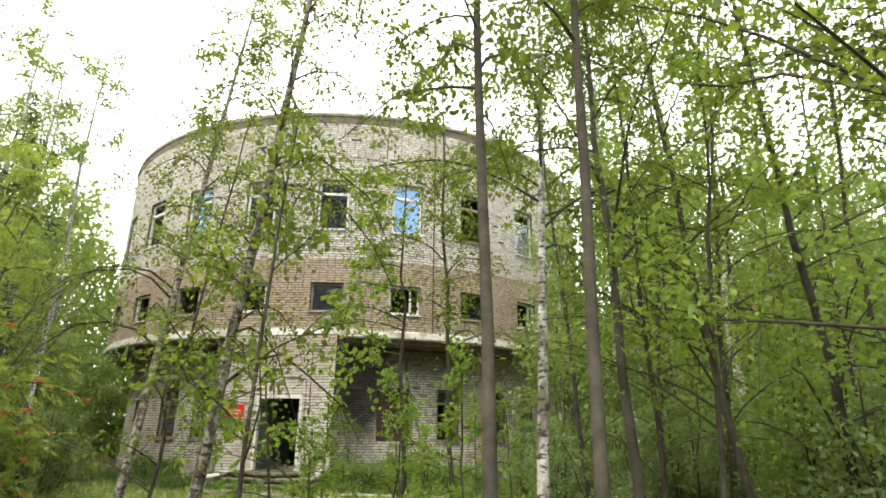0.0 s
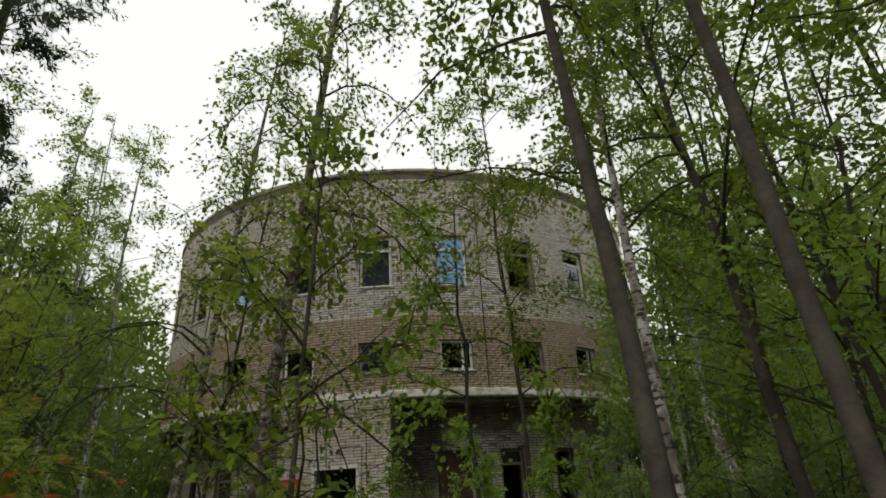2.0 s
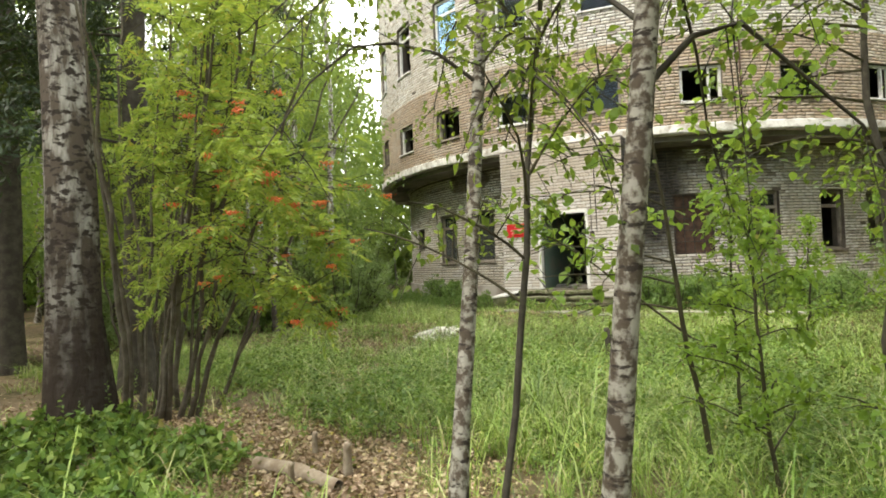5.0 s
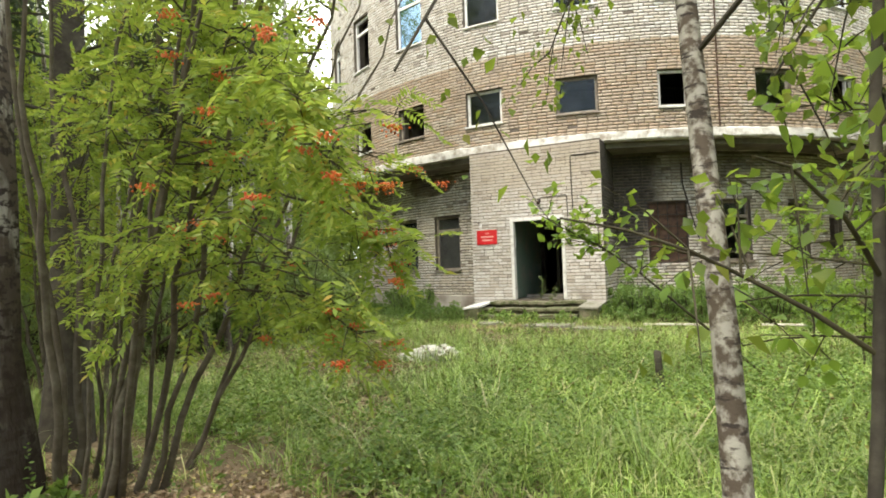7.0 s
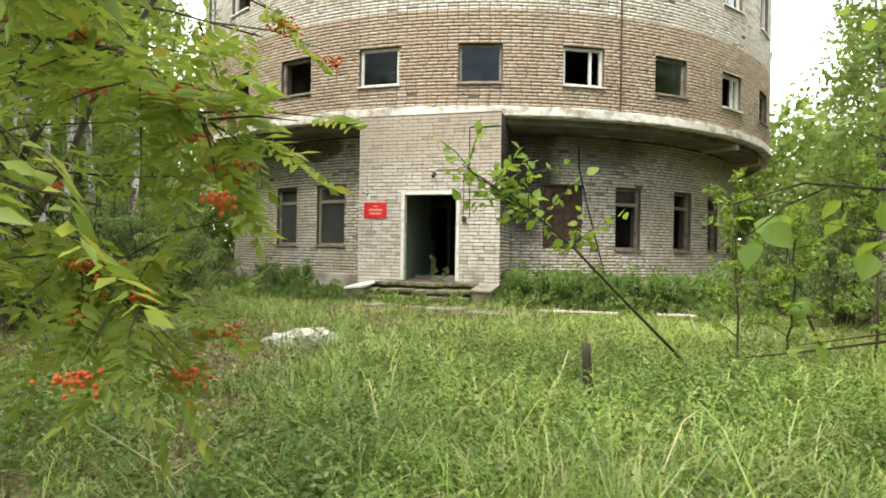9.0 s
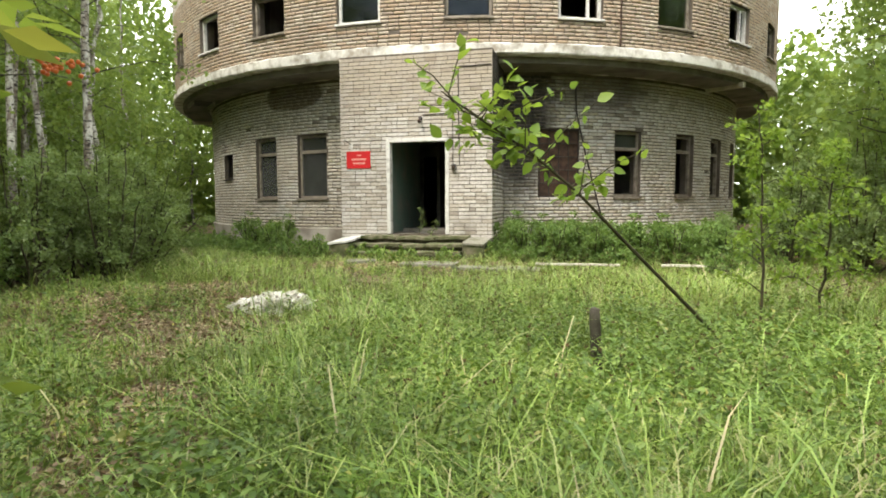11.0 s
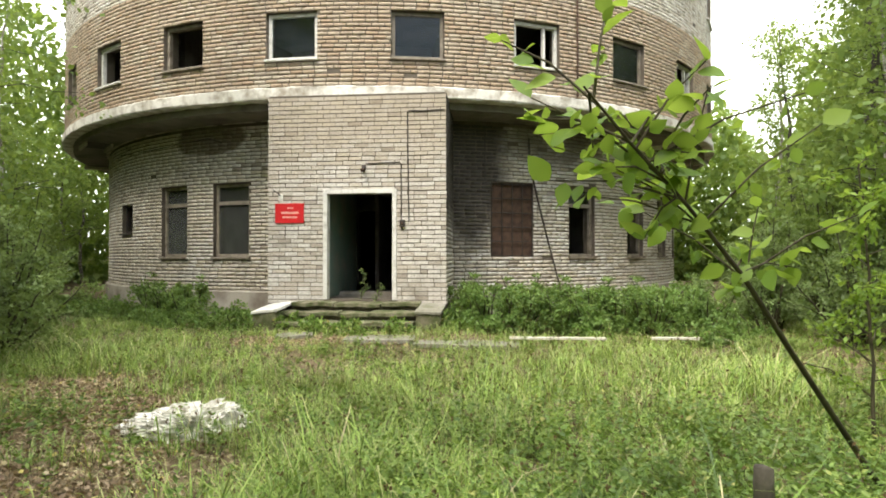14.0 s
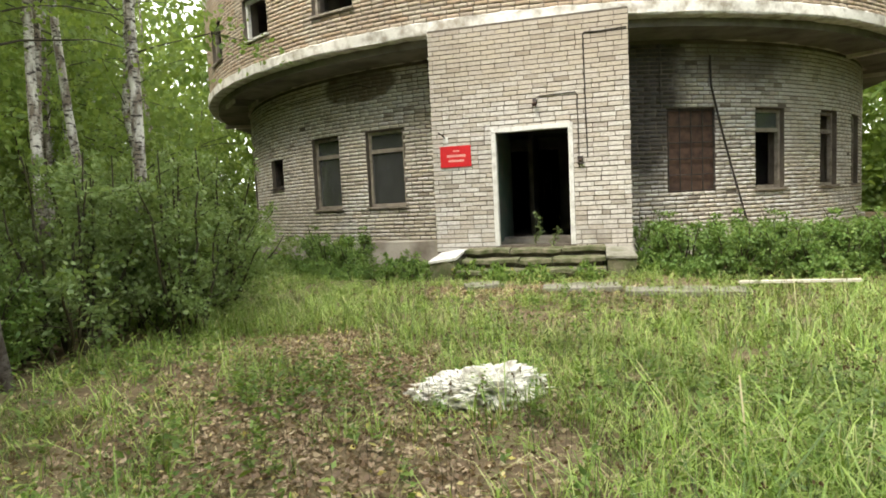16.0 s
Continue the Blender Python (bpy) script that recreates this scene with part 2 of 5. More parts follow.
b = Nodes("birch_bark", 0.8, spec=0.2)
c = b.mix(b.span(b.noise(9, 6, (1, 1, 0.35)), 0.40, 0.58), (0.62, 0.60, 0.56), (0.20, 0.165, 0.135))
c = b.mix(b.span(b.noise(14, 4, (1, 1, 2.5)), 0.53, 0.6), c, (0.05, 0.042, 0.036))
x, y, z = b.xyz()
c = b.mix(b.span(b.math("ADD", z, b.math("MULTIPLY", b.noise(4, 4), 1.2)), 1.0, 2.1, 0.9, 0.0), c, (0.05, 0.038, 0.03))
b.bump(b.noise(22, 6), 1.0, 0.03)
M_BIRCH = b.done(c)
b = Nodes("old_birch_bark", 0.9, spec=0.12)
c = b.mix(b.span(b.noise(7, 6, (1, 1, 0.3)), 0.38, 0.52), (0.40, 0.375, 0.34), (0.11, 0.088, 0.07))
c = b.mix(b.span(b.noise(11, 5, (1, 1, 1.6)), 0.50, 0.57), c, (0.045, 0.036, 0.03))
x, y, z = b.xyz()
c = b.mix(b.span(b.math("ADD", z, b.math("MULTIPLY", b.noise(5, 4), 2.2)), 1.5, 3.2, 0.93, 0.0), c, (0.04, 0.03, 0.024))
b.bump(b.noise(18, 6, (1, 1, 0.35)), 1.0, 0.05)
M_OLDBIRCH = b.done(c)
b = Nodes("lichen_grey_bark", 0.9, spec=0.15)
c = b.mix(b.span(b.noise(22, 5, (1, 1, 0.9)), 0.44, 0.58), (0.085, 0.066, 0.05), (0.31, 0.29, 0.25))
c = b.mix(b.span(b.noise(12, 4, (1, 1, 3)), 0.55, 0.62), c, (0.04, 0.032, 0.027))
b.bump(b.noise(40, 5), 0.6, 0.008)
M_BARK = b.done(c)
M_DARKBARK = plain("dark_wet_bark", (0.05, 0.042, 0.033), (0.095, 0.085, 0.065), 8.0, 0.9)
M_STEM = plain("grey_brown_stem", (0.085, 0.068, 0.05), (0.17, 0.15, 0.115), 7.0, 0.9)
M_TWIG = plain("olive_brown_twig", (0.075, 0.065, 0.035), (0.04, 0.033, 0.022), 8.0, 0.8)

gl = Nodes("dusty_window_glass", 0.03)
gloss, clear, mixer = gl.n.new("ShaderNodeBsdfGlossy"), gl.n.new("ShaderNodeBsdfTransparent"), gl.n.new("ShaderNodeMixShader")
gloss.inputs["Roughness"].default_value, gloss.inputs["Color"].default_value = 0.03, (0.9, 0.95, 1.0, 1)
clear.inputs["Color"].default_value = (0.75, 0.8, 0.78, 1)
fres = gl.n.new("ShaderNodeFresnel")
fres.inputs["IOR"].default_value = 1.9
gl.l.new(gl.span(fres.outputs[0], 0.0, 1.0, 0.06, 1.0), mixer.inputs[0])
gl.l.new(clear.outputs[0], mixer.inputs[1]), gl.l.new(gloss.outputs[0], mixer.inputs[2])
gl.l.new(mixer.outputs[0], gl.n["Material Output"].inputs["Surface"])
M_GLASS = gl.mat
# gloss cut down in place of the dark trees these panes would mirror
M_DULLGLASS = gl.mat.copy()
M_DULLGLASS.name = "grimy_window_glass"
for n in M_DULLGLASS.node_tree.nodes:
    if n.type == "FRESNEL":
        n.inputs["IOR"].default_value = 1.3
    elif n.type == "MAP_RANGE":
        n.inputs["To Min"].default_value = 0.015
    elif n.type == "BSDF_GLOSSY":
        n.inputs["Roughness"].default_value = 0.1
        n.inputs["Color"].default_value = (0.7, 0.72, 0.72, 1)
M_DUSTGLASS = M_DULLGLASS.copy()
M_DUSTGLASS.name = "dust_coated_window_glass"
dn, dl = M_DUSTGLASS.node_tree.nodes, M_DUSTGLASS.node_tree.links
film_, coat = dn.new("ShaderNodeBsdfDiffuse"), dn.new("ShaderNodeMixShader")
film_.inputs["Color"].default_value, coat.inputs[0].default_value = (0.28, 0.28, 0.27, 1), 0.10
dl.new(next(n for n in dn if n.type == "MIX_SHADER" and n != coat).outputs[0], coat.inputs[1])
dl.new(film_.outputs[0], coat.inputs[2])
dl.new(coat.outputs[0], dn["Material Output"].inputs["Surface"])
# blue of the mirrored sky is put into the gloss colour, reflectance raised
M_SKYGLASS = gl.mat.copy()
M_SKYGLASS.name = "coated_window_glass"
for n in M_SKYGLASS.node_tree.nodes:
    if n.type == "MAP_RANGE":
        n.inputs["To Min"].default_value = 0.36
    elif n.type == "BSDF_GLOSSY":
        n.inputs["Color"].default_value = (0.52, 0.76, 1.0, 1)

# ---- mesh helpers ----
rng = np.random.default_rng(7)


def mesh_of(name, verts, faces, mat, smooth=False):
    me = bpy.data.meshes.new(name)
    if isinstance(faces, np.ndarray):
        n, k = faces.shape
        verts = np.asarray(verts, dtype=np.float32)
        me.vertices.add(len(verts))
        me.vertices.foreach_set("co", verts.ravel())
        me.loops.add(n * k)
        me.loops.foreach_set("vertex_index", faces.astype(np.int32).ravel())
        me.polygons.add(n)
        me.polygons.foreach_set("loop_start", np.arange(0, n * k, k, dtype=np.int32))
        me.update(calc_edges=True)
    else:
        me.from_pydata([tuple(v) for v in verts], [], faces)
        me.update()
    if smooth:
        me.polygons.foreach_set("use_smooth", np.ones(len(me.polygons), dtype=bool))
    me.materials.append(mat)
    return me


def part(name, me, parent=None, label="", kind="", m=None):
    ob = new(name, me)
    if parent is not None:
        ob.parent = parent
    if m is not None:
        ob.matrix_basis = m
    if label or kind:
        tagged(ob, label, kind=kind)
    return ob


def boxes(specs):
    """Vertices and faces of boxes (x0, y0, z0, x1, y1, z1), slightly chamfered look left to bevel()."""
    V, F = [], []
    for x0, y0, z0, x1, y1, z1 in specs:
        o = len(V)
        V += [(x0, y0, z0), (x1, y0, z0), (x1, y1, z0), (x0, y1, z0), (x0, y0, z1), (x1, y0, z1), (x1, y1, z1), (x0, y1, z1)]
        F += [tuple(o + i for i in f) for f in ((0, 3, 2, 1), (4, 5, 6, 7), (0, 1, 5, 4), (1, 2, 6, 5), (2, 3, 7, 6), (3, 0, 4, 7))]
    return V, F


def box_mesh(name, specs, mat, bevel=0.0, rough=0.0, cuts=0):
    me = mesh_of(name, *boxes(specs), mat)
    if bevel or rough:
        bm = bmesh.new()
        bm.from_mesh(me)
        if bevel:
            bmesh.ops.bevel(bm, geom=bm.edges[:], offset=bevel, segments=2, affect="EDGES", profile=0.6)
        if cuts:
            bmesh.ops.subdivide_edges(bm, edges=bm.edges[:], cuts=cuts, use_grid_fill=True)
        if rough:
            for v in bm.verts:
                v.co += noise.noise_vector(v.co * 4.0) * rough
        bm.to_mesh(me)
        bm.free()
    return me


def tube_arrays(points, radii, sides=8):
    P = np.asarray(points, dtype=float)
    T = np.gradient(P, axis=0)
    T /= np.linalg.norm(T, axis=1)[:, None] + 1e-9
    ref = np.array([0.31, 0.95, 0.05])
    A = np.cross(T, ref)
    A /= np.linalg.norm(A, axis=1)[:, None] + 1e-9
    B = np.cross(T, A)
    th = np.linspace(0, 2 * np.pi, sides, endpoint=False)
    V = P[:, None] + np.asarray(radii)[:, None, None] * (np.cos(th)[None, :, None] * A[:, None] + np.sin(th)[None, :, None] * B[:, None])
    n = len(P)
    i, j = np.meshgrid(np.arange(n - 1), np.arange(sides), indexing="ij")
    a, b = i * sides + j, i * sides + (j + 1) % sides
    F = np.stack([a, b, b + sides, a + sides], -1).reshape(-1, 4)
    return V.reshape(-1, 3), F


def join(arrays):
    V, F, o = [], [], 0
    for v, f in arrays:
        V.append(v), F.append(f + o)
        o += len(v)
    return np.concatenate(V), np.concatenate(F)


def leaves(centres, along, size, width=0.5, fold=0.18, r=rng):
    """Folded pointed leaves at the centres, each along its own direction: six vertices and four faces."""
    n = len(centres)
    d = along / (np.linalg.norm(along, axis=1)[:, None] + 1e-9)
    up = r.normal(size=(n, 3)) * 0.6 + np.array([0, 0, 1.0])
    s = np.cross(d, up)
    s /= np.linalg.norm(s, axis=1)[:, None] + 1e-9
    u = np.cross(s, d)
    L = np.asarray(size)[:, None] * np.ones((n, 1))
    w = L * width * 0.5
    c = np.asarray(centres)
    V = np.stack([c, c + d * L * 0.4 + s * w + u * w * fold * 2, c + d * L * 0.4 - s * w + u * w * fold * 2, c + d * L * 0.45, c + d * L], 1)
    k = np.arange(n)[:, None] * 5
    F = np.concatenate([k + np.array([[0, 1, 3]]), k + np.array([[1, 4, 3]]), k + np.array([[0, 3, 2]]), k + np.array([[3, 4, 2]])])
    return V.reshape(-1, 3), F


def round_leaves(centres, along, size, width=0.7, r=rng):
    """Broad curved leaves with a folded midrib, for twigs close to the path."""
    n = len(centres)
    d = along / (np.linalg.norm(along, axis=1)[:, None] + 1e-9)
    s = np.cross(d, r.normal(size=(n, 3)) * 0.6 + np.array([0, 0, 1.0]))
    s /= np.linalg.norm(s, axis=1)[:, None] + 1e-9
    u = np.cross(s, d)
    L = np.asarray(size)[:, None] * np.ones((n, 1))
    curl = r.uniform(0.02, 0.22, (n, 1))
    c = np.asarray(centres)
    rows = [c]
    for f, w in ((0.14, 0.58), (0.36, 1.0), (0.62, 0.82), (0.84, 0.40)):
        mid = c + d * L * f - u * L * curl * f * f
        edge = s * L * width * 0.5 * w
        rows += [mid + edge + u * L * 0.07 * w, mid, mid - edge + u * L * 0.07 * w]
    rows.append(c + d * L - u * L * curl)
    k = np.arange(n)[:, None] * 14
    tri = [(0, 2, 1), (0, 3, 2)]
    for q in (1, 4, 7):
        tri += [(q, q + 1, q + 4), (q, q + 4, q + 3), (q + 1, q + 2, q + 5), (q + 1, q + 5, q + 4)]
    tri += [(10, 11, 13), (11, 12, 13)]
    return np.stack(rows, 1).reshape(-1, 3), np.concatenate([k + np.array([t]) for t in tri])


def diamonds(centres, along, size, width=0.6, r=rng):
    """Two-faced leaves, for foliage farther off."""
    n = len(centres)
    d = along / (np.linalg.norm(along, axis=1)[:, None] + 1e-9)
    s = np.cross(d, r.normal(size=(n, 3)))
    s /= np.linalg.norm(s, axis=1)[:, None] + 1e-9
    L = np.asarray(size)[:, None] * np.ones((n, 1))
    c = np.asarray(centres)
    V = np.stack([c, c + d * L * 0.45 + s * L * width * 0.5, c + d * L, c + d * L * 0.45 - s * L * width * 0.5], 1)
    k = np.arange(n)[:, None] * 4
    F = np.concatenate([k + np.array([[0, 1, 2]]), k + np.array([[0, 2, 3]])])
    return V.reshape(-1, 3), F


def height(x, y):
    """The ground: nearly level, with soft hummocks."""
    return -0.06 + 0.05 * np.sin(x * 0.7 + 1.0) * np.cos(y * 0.55) + 0.025 * np.sin(x * 2.1) * np.sin(y * 1.7 + 0.4)


# ---- ground ----
def ground():
    c = np.concatenate([[-1500, -400, -120], np.arange(-48, 49, 0.6), [120, 400, 1500]])
    X, Y = np.meshgrid(c, c - 4)
    near = np.exp(-((X / 60) ** 2 + (Y / 60) ** 2))
    Z = height(X, Y) * near - 0.06 * (1 - near)
    n = len(c)
    i, j = np.meshgrid(np.arange(n - 1), np.arange(n - 1), indexing="ij")
    a = (i * n + j).ravel()
    F = np.stack([a, a + 1, a + n + 1, a + n], -1)
    ob = new("ground", mesh_of("ground", np.stack([X, Y, Z], -1).reshape(-1, 3), F, M_SOIL, True))
    tagged(ob, "brown forest soil under grass and fallen leaves", "ground", kind="structure")


ground()

# ---- the round brick building ----
CX, CY, R_LOW, R_UP = -0.988, 11.532, 10.139, 11.287
SILL = 0.45
BLOCK_L, BLOCK_R = -1.769, 1.859
PITCH = 0.2337          # angle between the windows of the upper floors
FIRST = 0.198
UP_WINDOWS = [(k, FIRST + PITCH * (k - 2)) for k in range(-11, 16)]
HALF = 0.049


def on(radius, a, z):
    return (CX + radius * math.sin(a), CY - radius * math.cos(a), z)


def round_wall(name, radius, thick, z0, z1, a0, a1, openings, mat, step=0.05):
    """A curved wall with openings (a0, a1, z0, z1) that go through it."""
    A = sorted({round(a, 5) for a in [*np.linspace(a0, a1, int((a1 - a0) / step) + 2), *[o[0] for o in openings], *[o[1] for o in openings]]})
    Z = sorted({round(z, 5) for z in [z0, z1, *[o[2] for o in openings], *[o[3] for o in openings]]})
    ids, V, F = {}, [], []

    def vert(i, j, k):
        if (i, j, k) not in ids:
            ids[i, j, k] = len(V)
            V.append(on(radius - thick * k, A[i], Z[j]))
        return ids[i, j, k]

    def solid(i, j):
        if not (0 <= i < len(A) - 1 and 0 <= j < len(Z) - 1):
            return False
        a, z = (A[i] + A[i + 1]) / 2, (Z[j] + Z[j + 1]) / 2
        return not any(o[0] < a < o[1] and o[2] < z < o[3] for o in openings)

    for i in range(len(A) - 1):
        for j in range(len(Z) - 1):
            if not solid(i, j):
                continue
            F.append((vert(i, j, 0), vert(i + 1, j, 0), vert(i + 1, j + 1, 0), vert(i, j + 1, 0)))
            F.append((vert(i, j, 1), vert(i, j + 1, 1), vert(i + 1, j + 1, 1), vert(i + 1, j, 1)))
            if not solid(i - 1, j):
                F.append((vert(i, j, 0), vert(i, j + 1, 0), vert(i, j + 1, 1), vert(i, j, 1)))
            if not solid(i + 1, j):
                F.append((vert(i + 1, j, 0), vert(i + 1, j, 1), vert(i + 1, j + 1, 1), vert(i + 1, j + 1, 0)))
            if not solid(i, j - 1):
                F.append((vert(i, j, 0), vert(i, j, 1), vert(i + 1, j, 1), vert(i + 1, j, 0)))
            if not solid(i, j + 1):
                F.append((vert(i, j + 1, 0), vert(i + 1, j + 1, 0), vert(i + 1, j + 1, 1), vert(i, j + 1, 1)))
    return mesh_of(name, V, F, mat)


BRICK_L, BRICK_H, JOINT, PROUD, HEAD = 0.252, 0.071, 0.016, 0.010, 0.012


def cut_run(s0, s1, gaps):
    """What is left of a brick from s0 to s1 once the gaps are taken out of it."""
    out = [(s0, s1)]
    for g0, g1 in gaps:
        nxt = []
        for a, b in out:
            if g1 <= a or g0 >= b:
                nxt.append((a, b))
                continue
            if g0 - a > 0.04:
                nxt.append((a, g0))
            if b - g1 > 0.04:
                nxt.append((g1, b))
        out = nxt
    return out


def brick_course(place, s0, s1, z0, z1, openings, seed, drop=0.004):
    """Bricks, slightly uneven, of a wall from s0 to s1 along it; place(s, z, proud) gives a point."""
    r = random.Random(seed)
    V, F = [], []
    n = int(round((z1 - z0) / (BRICK_H + JOINT)))
    for k in range(n):
        za, zb = z0 + k * (BRICK_H + JOINT) + JOINT / 2, z0 + (k + 1) * (BRICK_H + JOINT) - JOINT / 2
        gaps = [(o[0], o[1]) for o in openings if o[2] < (za + zb) / 2 < o[3]]
        s = s0 - BRICK_L * ((0.5 if k % 2 else 0.0) + r.uniform(-0.05, 0.05) + 0.25)
        while s < s1:
            length = BRICK_L if r.random() > 0.05 else BRICK_L * 0.5
            a, b = max(s, s0), min(s + length, s1)
            s += length + HEAD
            if b - a < 0.03 or r.random() < drop:
                continue
            for a, b in cut_run(a, b, gaps):
                p = PROUD + r.uniform(-0.006, 0.005)
                q = r.uniform(-0.004, 0.004)
                e = [r.uniform(-0.003, 0.003) for _ in range(4)]
                o = len(V)
                V += [place(a, za + e[0], -0.01), place(b, za + e[1], -0.01), place(b, zb + e[2], -0.01), place(a, zb + e[3], -0.01)]
                V += [place(a + 0.005, za + e[0] + 0.005, p + q), place(b - 0.005, za + e[1] + 0.005, p - q), place(b - 0.005, zb + e[2] - 0.005, p - q), place(a + 0.005, zb + e[3] - 0.005, p + q)]
                F += [(o + 4, o + 5, o + 6, o + 7), (o, o + 1, o + 5, o + 4), (o + 1, o + 2, o + 6, o + 5), (o + 2, o + 3, o + 7, o + 6), (o + 3, o, o + 4, o + 7)]
    return np.array(V), np.array(F)


def round_bricks(name, radius, z0, z1, a0, a1, openings, mat, parent, label, seed):
    V, F = brick_course(lambda s, z, p: on(radius + p, s / radius, z), a0 * radius, a1 * radius, z0, z1,
                        [(o[0] * radius, o[1] * radius, o[2], o[3]) for o in openings], seed)
    return part(name, mesh_of(name, V, F, mat), parent, label, "stuff")


building = tagged(new("abandoned_building"), "abandoned round three-storey building of pale stained brick, overhanging upper floors", "building")

Z_RING, Z_RING_TOP, Z_TOP = 4.57, 4.83, 12.78
LOW = {"grated": (0.373, 0.482), "a": (0.585, 0.671), "b": (0.804, 0.889), "c": (0.993, 1.073), "l2": (-0.288, -0.187), "l1": (-0.470, -0.372)}
LOW_Z = (1.283, 3.035)
VENT = (-0.700, -0.620, 1.914, 2.72)
low_open = [(a, b, *LOW_Z) for a, b in LOW.values()] + [VENT, (1.18, 1.26, *LOW_Z), (1.37, 1.45, *LOW_Z), (-0.985, -0.905, *LOW_Z)]
f2_open = [(a - HALF, a + HALF, 5.397, 6.412) for k, a in UP_WINDOWS]
f3_open = [(a - HALF, a + HALF, 8.311, 10.173) for k, a in UP_WINDOWS]
DOOR = (-0.616, 0.858, SILL, 2.65)
ENTRY = ((BLOCK_L + 0.3 - CX) / R_LOW, (BLOCK_R - 0.3 - CX) / R_LOW, SILL, 2.75)

wall_low = part("ground_floor_wall", round_wall("ground_floor_wall", R_LOW, 0.4, 0.0, 4.6, -math.pi, math.pi, low_open + [ENTRY], M_MORTAR), building)
wall_up = part("upper_wall", round_wall("upper_wall", R_UP, 0.4, Z_RING_TOP, Z_TOP, -math.pi, math.pi, f2_open + f3_open, M_MORTAR), building)
SKIP = [((BLOCK_L - CX) / R_LOW, (BLOCK_R - CX) / R_LOW, 0, 5)]
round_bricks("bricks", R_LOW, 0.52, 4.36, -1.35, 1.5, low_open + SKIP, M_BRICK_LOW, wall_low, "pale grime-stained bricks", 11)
round_bricks("bricks", R_UP, Z_RING_TOP, 7.25, -1.45, 1.65, f2_open, M_BRICK_MID, wall_up, "tan weathered bricks", 12)
round_bricks("bricks", R_UP, 7.25, 12.5, -1.45, 1.65, f3_open, M_BRICK_TOP, wall_up, "pale whitish bricks", 13)


def ring(name, profile, mat, label="", a0=-math.pi, a1=math.pi, steps=220, wobble=0.0):
    """A profile of (radius, z) turned round the building's middle."""
    V, F = [], []
    k = len(profile)
    for i in range(steps + 1):
        a = a0 + (a1 - a0) * i / steps
        for j, (r, z) in enumerate(profile):
            w = wobble * noise.noise((a * 14, j * 3.1, r))
            w2 = wobble * noise.noise((a * 45, j * 1.7, z))
            V.append(on(r + w, a, z + w2))
    for i in range(steps):
        for j in range(k):
            a, b = i * k + j, i * k + (j + 1) % k
            F.append((a, a + k, b + k, b))
    return part(name, mesh_of(name, V, F, mat, False), building, label)


ring("ledge", [(R_UP - 0.3, Z_RING), (R_UP + 0.05, Z_RING), (R_UP + 0.075, Z_RING + 0.03), (R_UP + 0.07, Z_RING_TOP - 0.03), (R_UP + 0.02, Z_RING_TOP), (R_UP - 0.3, Z_RING_TOP)], M_LEDGE, "flaking white concrete edge of the overhang", steps=700, wobble=0.022)
ring("soffit", [(R_LOW - 0.35, 4.38), (R_UP - 0.28, 4.50), (R_UP - 0.28, 4.70), (R_LOW - 0.35, 4.70)], M_SOFFIT, "stained concrete underside of the overhang", steps=300, wobble=0.012)
ring("cornice", [(R_UP - 0.42, Z_TOP), (R_UP + 0.03, Z_TOP), (R_UP + 0.06, Z_TOP + 0.05), (R_UP + 0.05, Z_TOP + 0.13), (R_UP - 0.42, Z_TOP + 0.15)], M_CONCRETE, "crumbling grey cornice", wobble=0.03)
ring("plinth", [(R_LOW - 0.3, -0.3), (R_LOW + 0.09, -0.3), (R_LOW + 0.085, 0.48), (R_LOW + 0.03, 0.52), (R_LOW - 0.3, 0.52)], M_CONCRETE, "bare concrete plinth", wobble=0.015)
# concrete beams under the overhang
for a in (-1.2, 0.95, 1.3):
    V, F = boxes([(-0.09, 0.0, 4.33, 0.09, R_UP - R_LOW - 0.1, 4.47)])
    m = pose(*on(R_LOW + 0.02, a, 0), 0, 0, math.degrees(a) + 180)
    part("beam", mesh_of("beam", V, F, M_SOFFIT), building, m=m)
for name, z, r in (("floor_slab", SILL - 0.02, R_LOW - 0.1), ("floor_slab", 4.62, R_UP - 0.2), ("floor_slab", 7.55, R_UP - 0.2), ("roof", Z_TOP - 0.35, R_UP - 0.2)):
    bm = bmesh.new()
    bmesh.ops.create_cone(bm, cap_ends=True, segments=96, radius1=r, radius2=r, depth=0.2)
    me = bpy.data.meshes.new(name)
    bm.to_mesh(me), bm.free()
    me.materials.append(M_ROOF if name == "roof" else M_INNER)
    part(name, me, building, m=pose(CX, CY, z - 0.1))
# a broken-out opening in the underside; a dark panel stands for its shaded inside
V, F = boxes([(-0.5, 0.0, 4.30, 0.5, 0.05, 4.46), (-0.5, 0.62, 4.30, 0.5, 0.67, 4.46)])
part("beam", mesh_of("beam", V, F, M_CONCRETE), building, m=pose(*on(R_LOW + 0.86, -0.76, 0), 0, 0, -math.degrees(0.76)))
part("hatch", box_mesh("hatch", [(-0.45, 0.06, 4.40, 0.45, 0.61, 4.44)], M_ROOF), building, "dark panel in place of the shaded inside of a broken-out hatch", m=pose(*on(R_LOW + 0.86, -0.76, 0), 0, 0, -math.degrees(0.76)))
